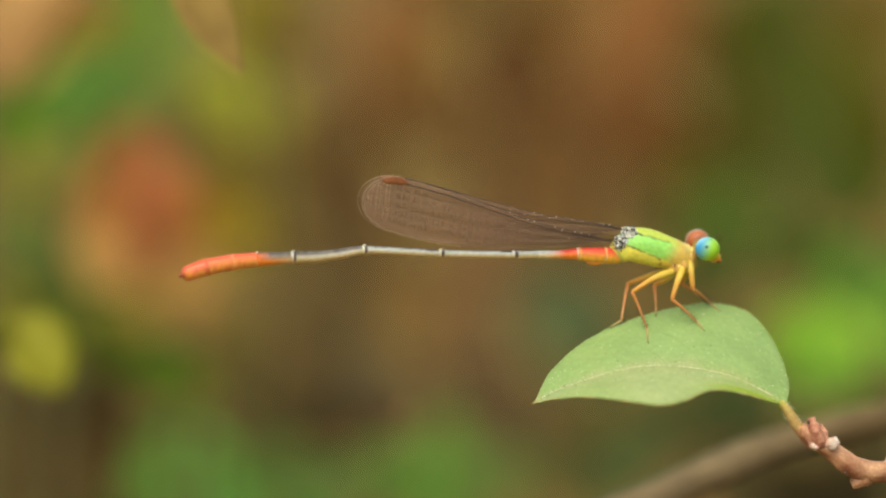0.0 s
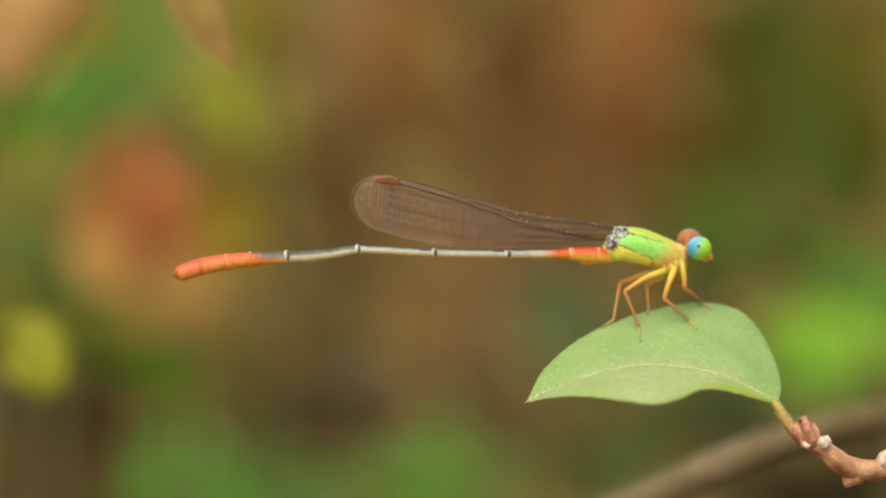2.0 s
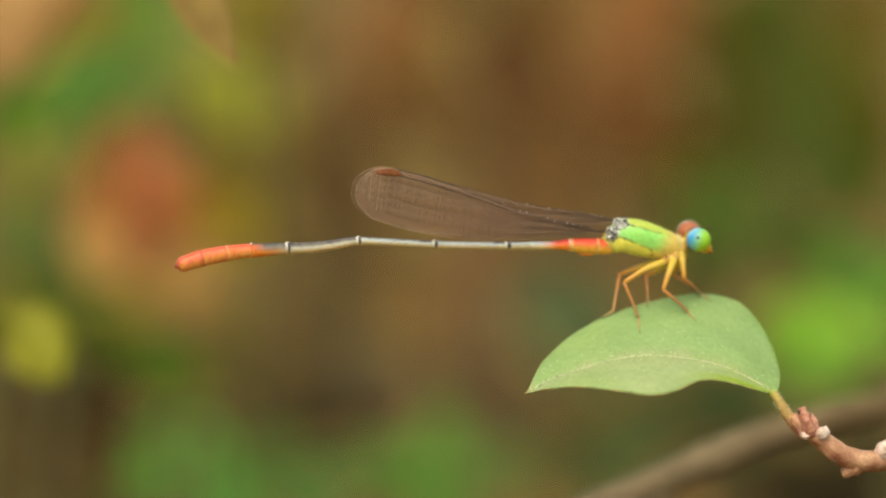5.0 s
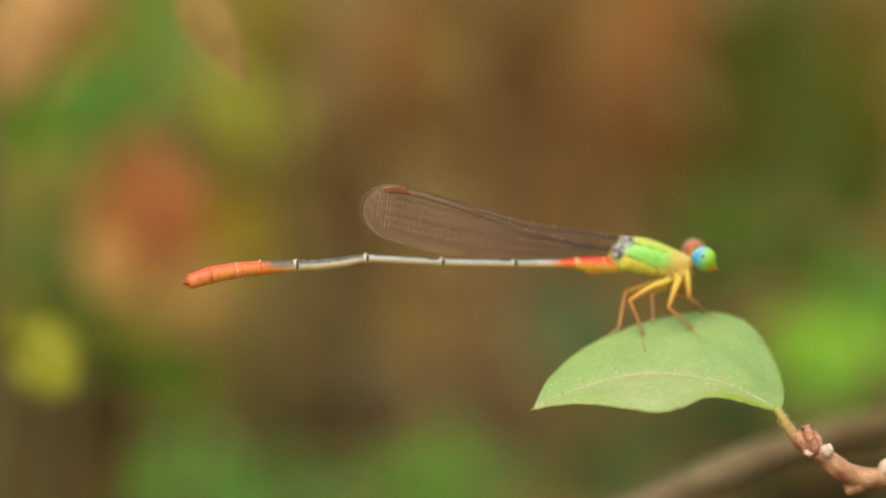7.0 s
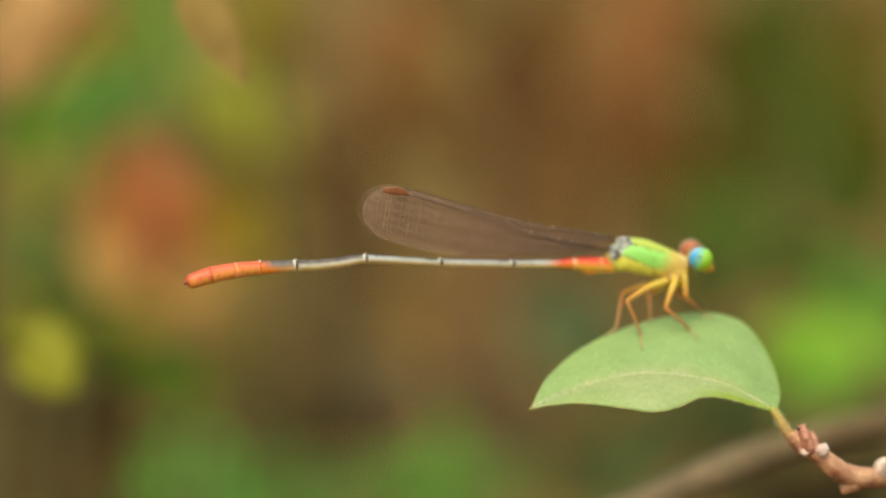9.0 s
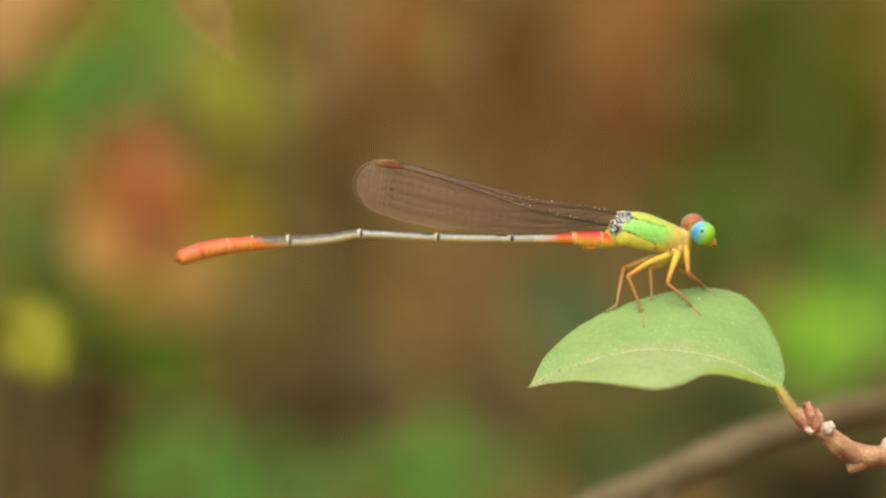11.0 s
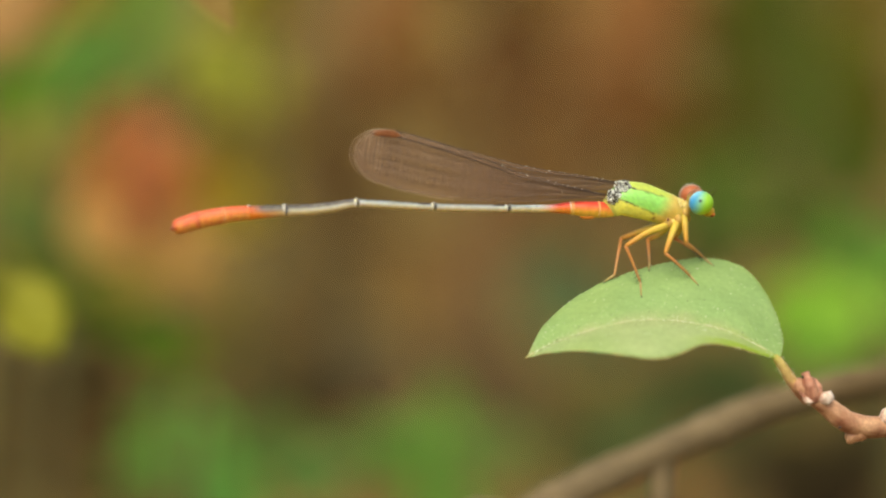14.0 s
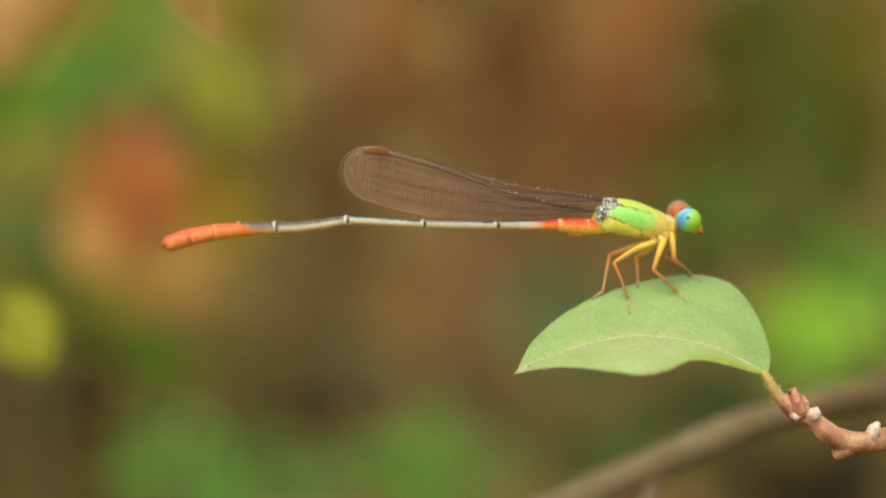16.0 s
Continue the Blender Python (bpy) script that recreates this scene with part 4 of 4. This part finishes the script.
    def near_eye(w):
        c = mixed(srgb(46, 148, 206), srgb(150, 206, 56), 0.68 + 0.66 * (w.x - w.z * 0.5))
        # pale blue highlight painted into the colour, upper left
        c = mixed(c, srgb(150, 212, 228), (w.z * 0.8 - w.x * 0.4 - 0.5) * 2)
        c = mixed(c, srgb(186, 206, 40), (-w.z + 0.35 * w.x - 0.5) * 2)
        spot = (w - Vector((-0.12, -0.975, 0.19))).length
        return mixed(c, srgb(10, 30, 50), 1.5 - spot * 7.5)

    def far_eye(w):
        c = mixed(srgb(174, 98, 58), srgb(158, 158, 136), (math.hypot(w.x, w.z) - 0.82) * 4.5 + max(0, w.z - 0.8) * 2)
        return c
    tilt = Matrix.Rotation(radians(-8), 3, "Y")
    part("eye", ball(cross[0], (0.92, 0.93, 0.9), 40, 64, paint=near_eye, turn=tilt), EYE, head, "blue and green compound eye")
    part("eye", ball(cross[1], (0.93, 0.92, 0.9), 24, 36, paint=far_eye, turn=tilt), EYE, head, "rusty brown compound eye")
    part("face", ball((20.47, 3.00, -0.60), (0.5, 0.9, 0.42), 10, 16, paint=lambda w: srgb(205, 170, 50)), CUTICLE, head)
    part("mouth", ball((20.76, 2.90, -0.85), (0.24, 0.5, 0.2), 8, 12, paint=lambda w: mixed(srgb(215, 120, 40), srgb(90, 45, 25), -w.z)), CUTICLE, head)
    for k, y in enumerate((2.9, 4.0)):
        part("antenna", tube([(20.59, 3.40, 0.38), (20.95, 3.20, 0.73), (21.19, 3.00, 1.19)] if k == 0 else [(20.48, 4.20, 0.56), (20.84, 4.30, 0.99), (21.06, 4.40, 1.37)], [0.045, 0.03, 0.01], 6, paint=lambda k, up, q: srgb(60, 46, 28)), LEG, head)

    # legs: thigh, shin with spines, foot
    legs = (
        ((17.37, 2.60, -1.66), (15.79, 1.90, -2.25), (14.19, 1.40, -3.22), (15.32, 1.20, -5.92), (15.31, 1.10, -6.94)),
        ((17.27, 3.60, -1.58), (15.70, 3.90, -2.02), (14.01, 4.10, -2.64), (13.44, 3.90, -5.39), (12.62, 3.00, -5.88)),
        ((18.10, 2.70, -1.41), (17.61, 1.90, -2.50), (17.16, 1.50, -3.77), (19.09, 2.80, -5.45), (19.61, 2.50, -6.08)),
        ((17.63, 3.80, -1.58), (16.92, 4.20, -2.28), (16.05, 4.50, -2.71), (16.12, 4.30, -4.50), (16.04, 3.80, -5.01)),
        ((18.63, 3.00, -0.90), (18.72, 2.50, -1.91), (18.79, 2.30, -2.98), (20.24, 3.90, -4.07), (20.93, 4.40, -4.67)),
        ((18.84, 4.00, -1.24), (18.47, 4.80, -2.02), (18.12, 5.20, -2.62), (19.97, 5.20, -3.83), (20.54, 4.80, -4.30)),
    )
    rng = random.Random(8)
    for hip, thigh, knee, ankle, toe in legs:
        ankle, toe = on_leaf(ankle, 0.2), on_leaf(toe)
        skin = lambda k, up, q: mixed(srgb(216, 190, 82), srgb(216, 154, 70), k * 1.2 - 0.2)
        femur = part("leg", tube(spline([hip, thigh, knee], 14), [0.24, 0.26, 0.275, 0.275, 0.265, 0.25, 0.235, 0.22, 0.21, 0.2, 0.19, 0.18, 0.165, 0.13], 12, paint=skin), LEG, ob)
        part("coxa", ball(Vector(hip) + Vector((0.1, 0, 0.15)), (0.3, 0.3, 0.42), 8, 12, paint=lambda w: srgb(204, 168, 88)), LEG, femur)
        knee, ankle, toe = Vector(knee), Vector(ankle), Vector(toe)
        shin = lambda k, up, q: mixed(srgb(214, 144, 82), srgb(194, 146, 94), k)
        part("tibia", tube([knee.lerp(ankle, i / 11) + Vector((0, 0, 0.06 * math.sin(i / 11 * math.pi))) for i in range(12)], [0.14] + [0.13 - 0.004 * i for i in range(11)], 10, paint=shin), LEG, femur)
        foot = lambda k, up, q: mixed(srgb(196, 166, 112), srgb(166, 150, 98), k * 1.3 - 0.3)
        part("tarsus", tube([ankle.lerp(toe, i / 9) for i in range(10)], [0.085, 0.075, 0.085, 0.07, 0.075, 0.06, 0.07, 0.055, 0.065, 0.025], 8, paint=foot), LEG, femur)
        part("claw", tube([toe, toe + Vector((0.06, -0.08, -0.1)), toe + Vector((0.03, -0.1, -0.16))], [0.04, 0.03, 0.01], 6), VEIN, femur)
        way = (ankle - knee).normalized()
        out = Vector((way.z, 0, -way.x)) * (1 if way.x >= -0.05 else -1)
        spines = []
        for i in range(6):
            p = knee.lerp(ankle, 0.4 + 0.1 * i)
            for lift in (-1, 1):
                tip = p + (out * lift * 0.8 + way * 0.5 + Vector((0, -0.4, 0))).normalized() * rng.uniform(0.3, 0.45)
                spines.append(tube([p, p.lerp(tip, 0.5), tip], [0.027, 0.02, 0.008], 4))
        part("spines", join(*spines), VEIN, femur)["kind"] = "stuff"

    # wings, folded together over the back
    fore = [(0, 5), (0.05, 8), (0.134, 11), (0.3, 13), (0.4, 17), (0.5, 25), (0.6, 32), (0.7, 40), (0.8, 48), (0.87, 50), (1, 50)]
    hind = [(0, 2), (0.1, 4), (0.2, 7), (0.37, 14), (0.5, 28), (0.667, 41), (0.8, 49), (0.9, 51), (1, 51)]
    trail = [(0, -5), (0.1, -10), (0.2, -22), (0.31, -34), (0.52, -50), (0.66, -54), (0.8, -52), (0.9, -44), (1, -40)]
    unit = 0.0421
    for name, root, rise, length, y in (("forewing", (1112, 412), 6.2, 486, 0.3), ("hindwing", (1092, 430), 9.2, 476, 0.5), ("forewing", (1112, 411), 6.3, 485, -0.3), ("hindwing", (1092, 429), 9.3, 475, -0.5)):
        depth = 2.75 - y
        start = Vector(((root[0] - 784) * unit * (1 + depth / 235), depth, (441 - root[1]) * unit))
        along = Vector((-math.cos(radians(rise)) * 0.9825, -0.21 - y * 0.14, math.sin(radians(rise)))).normalized()
        across = Vector((0, 0, 1)) - along * along.z
        across.normalize()

        def edge(table, u):
            v = min(u, 0.87)
            b = lerp(table, v - 0.03) * 0.25 + lerp(table, v) * 0.5 + lerp(table, v + 0.03) * 0.25
            return 4 + (b - 4) * math.sqrt(max(0.0, 1 - ((u - v) / 0.13) ** 2))

        lead = fore if name == "forewing" else hind

        def spot(u, f, start=start, along=along, across=across, length=length, y=y, lead=lead):
            b = edge(trail, u) + (edge(lead, u) - edge(trail, u)) * f
            ripple = 0.05 * math.sin(f * 19) * min(1, u * 4, (1 - u) * 4)
            return start + along * (u * length * unit) + across * (b * unit) + Vector((0, ripple, 0))
        points, faces = [], []
        for i in range(49):
            for j in range(17):
                points.append(spot(1 - (1 - i / 48) ** 1.7, j / 16))
        for i in range(48):
            for j in range(16):
                a = i * 17 + j
                faces.append((a, a + 1, a + 18, a + 17))
        wing = part(name, (points, faces, None), MEMBRANE, ob, "smoky translucent wing")
        veins, tips = [], []
        stout = 1.0 if name == "hindwing" else 0.7
        lines = [(1.0, 0, 0.87, 0.032 * stout), (0.9, 0, 0.92, 0.04 * stout), (0.77, 0.02, 0.96, 0.017), (0.62, 0.12, 0.97, 0.009), (0.46, 0.07, 0.98, 0.017), (0.31, 0.2, 0.96, 0.008), (0.17, 0.1, 0.94, 0.008), (0.0, 0, 0.6, 0.012)]
        for f, u0, u1, thick in lines:
            veins.append(tube([spot(u0 + (u1 - u0) * (1 - (1 - i / 30) ** 1.5), f) for i in range(31)], [thick * min(1, 0.5 + i / 12) * (1 - (0.35 if f > 0.85 else 0.8) * i / 30) for i in range(31)], 4))
        for f, u0, u1 in ((0.84, 0.01, 0.5), (0.7, 0.03, 0.52), (0.54, 0.04, 0.56), (0.39, 0.08, 0.5), (0.24, 0.1, 0.5), (0.09, 0.12, 0.55)):
            veins.append(tube([spot(u0 + (u1 - u0) * i / 16, f + 0.03 * math.sin(i * 0.4)) for i in range(17)], [0.014 - 0.0006 * i for i in range(17)], 4))
        for row, ((f1, _, _, _), (f0, a0, a1, _)) in enumerate(zip(lines, lines[1:])):
            for i in range(36):
                # cells are half as long in the inner part of the wing
                u = 0.05 + 0.0172 * i if i < 18 else 0.3596 + 0.0345 * (i - 17 + 0.12 * math.sin(i * 2.3))
                u += rng.uniform(-0.002, 0.002)
                if max(a0, 0.04) < u < a1:
                    (tips if u > 0.875 else veins).append(tube([spot(u, f0), spot(u, f1)], [0.010 + 0.011 * u] * 2, 3))
        costa = [spot(0.86 + 0.13 * i / 20, 1.0) for i in range(21)]
        part("costa", tube(costa, [0.034 - 0.0008 * i for i in range(21)], 5, rough=0.5), PALE_VEIN, wing, "pale leading vein")
        rim = [spot(1 - 0.4 * (1 - i / 20) ** 1.8, 0.0) for i in range(21)] + [spot(1 - 0.06 * (i / 9) ** 1.8, 1.0) for i in range(1, 10)]
        part("margin", tube(rim, [0.015 if y > 0.4 else 0.009] * 30, 4), PALE_VEIN, wing, "pale wing margin")
        part("venation", join(*veins), VEIN, wing)["kind"] = "stuff"
        part("tip_venation", join(*tips), PALE_VEIN, wing)["kind"] = "stuff"
        if y > 0.4 or name == "forewing":
            motes = []
            for k in range(20):
                q = spot(rng.uniform(0.04, 0.46), rng.choice((1.0, 1.0, 1.0, 0.9, 0.5))) + Vector((0, -0.05, 0.02))
                motes.append(ball(q, [rng.uniform(0.018, 0.045)] * 3, 4, 6))
            part("dust", join(*motes), DUST, wing)["kind"] = "stuff"
        grand = 1.0 if name == "hindwing" else 0.6
        cell = [spot(0.84 + 0.095 * grand * i / 8, 0.93) + Vector((0, -0.03, 0)) for i in range(9)]
        part("stigma", tube(cell, [grand * w for w in (0.08, 0.2, 0.26, 0.26, 0.26, 0.25, 0.23, 0.18, 0.06)], 8, wide=0.12), STIGMA if grand == 1 else PALE_STIGMA, wing, "reddish wing spot")


damselfly()


def motions():
    """Nothing but the camera moves: insect, leaf and twig keep still."""


motions()
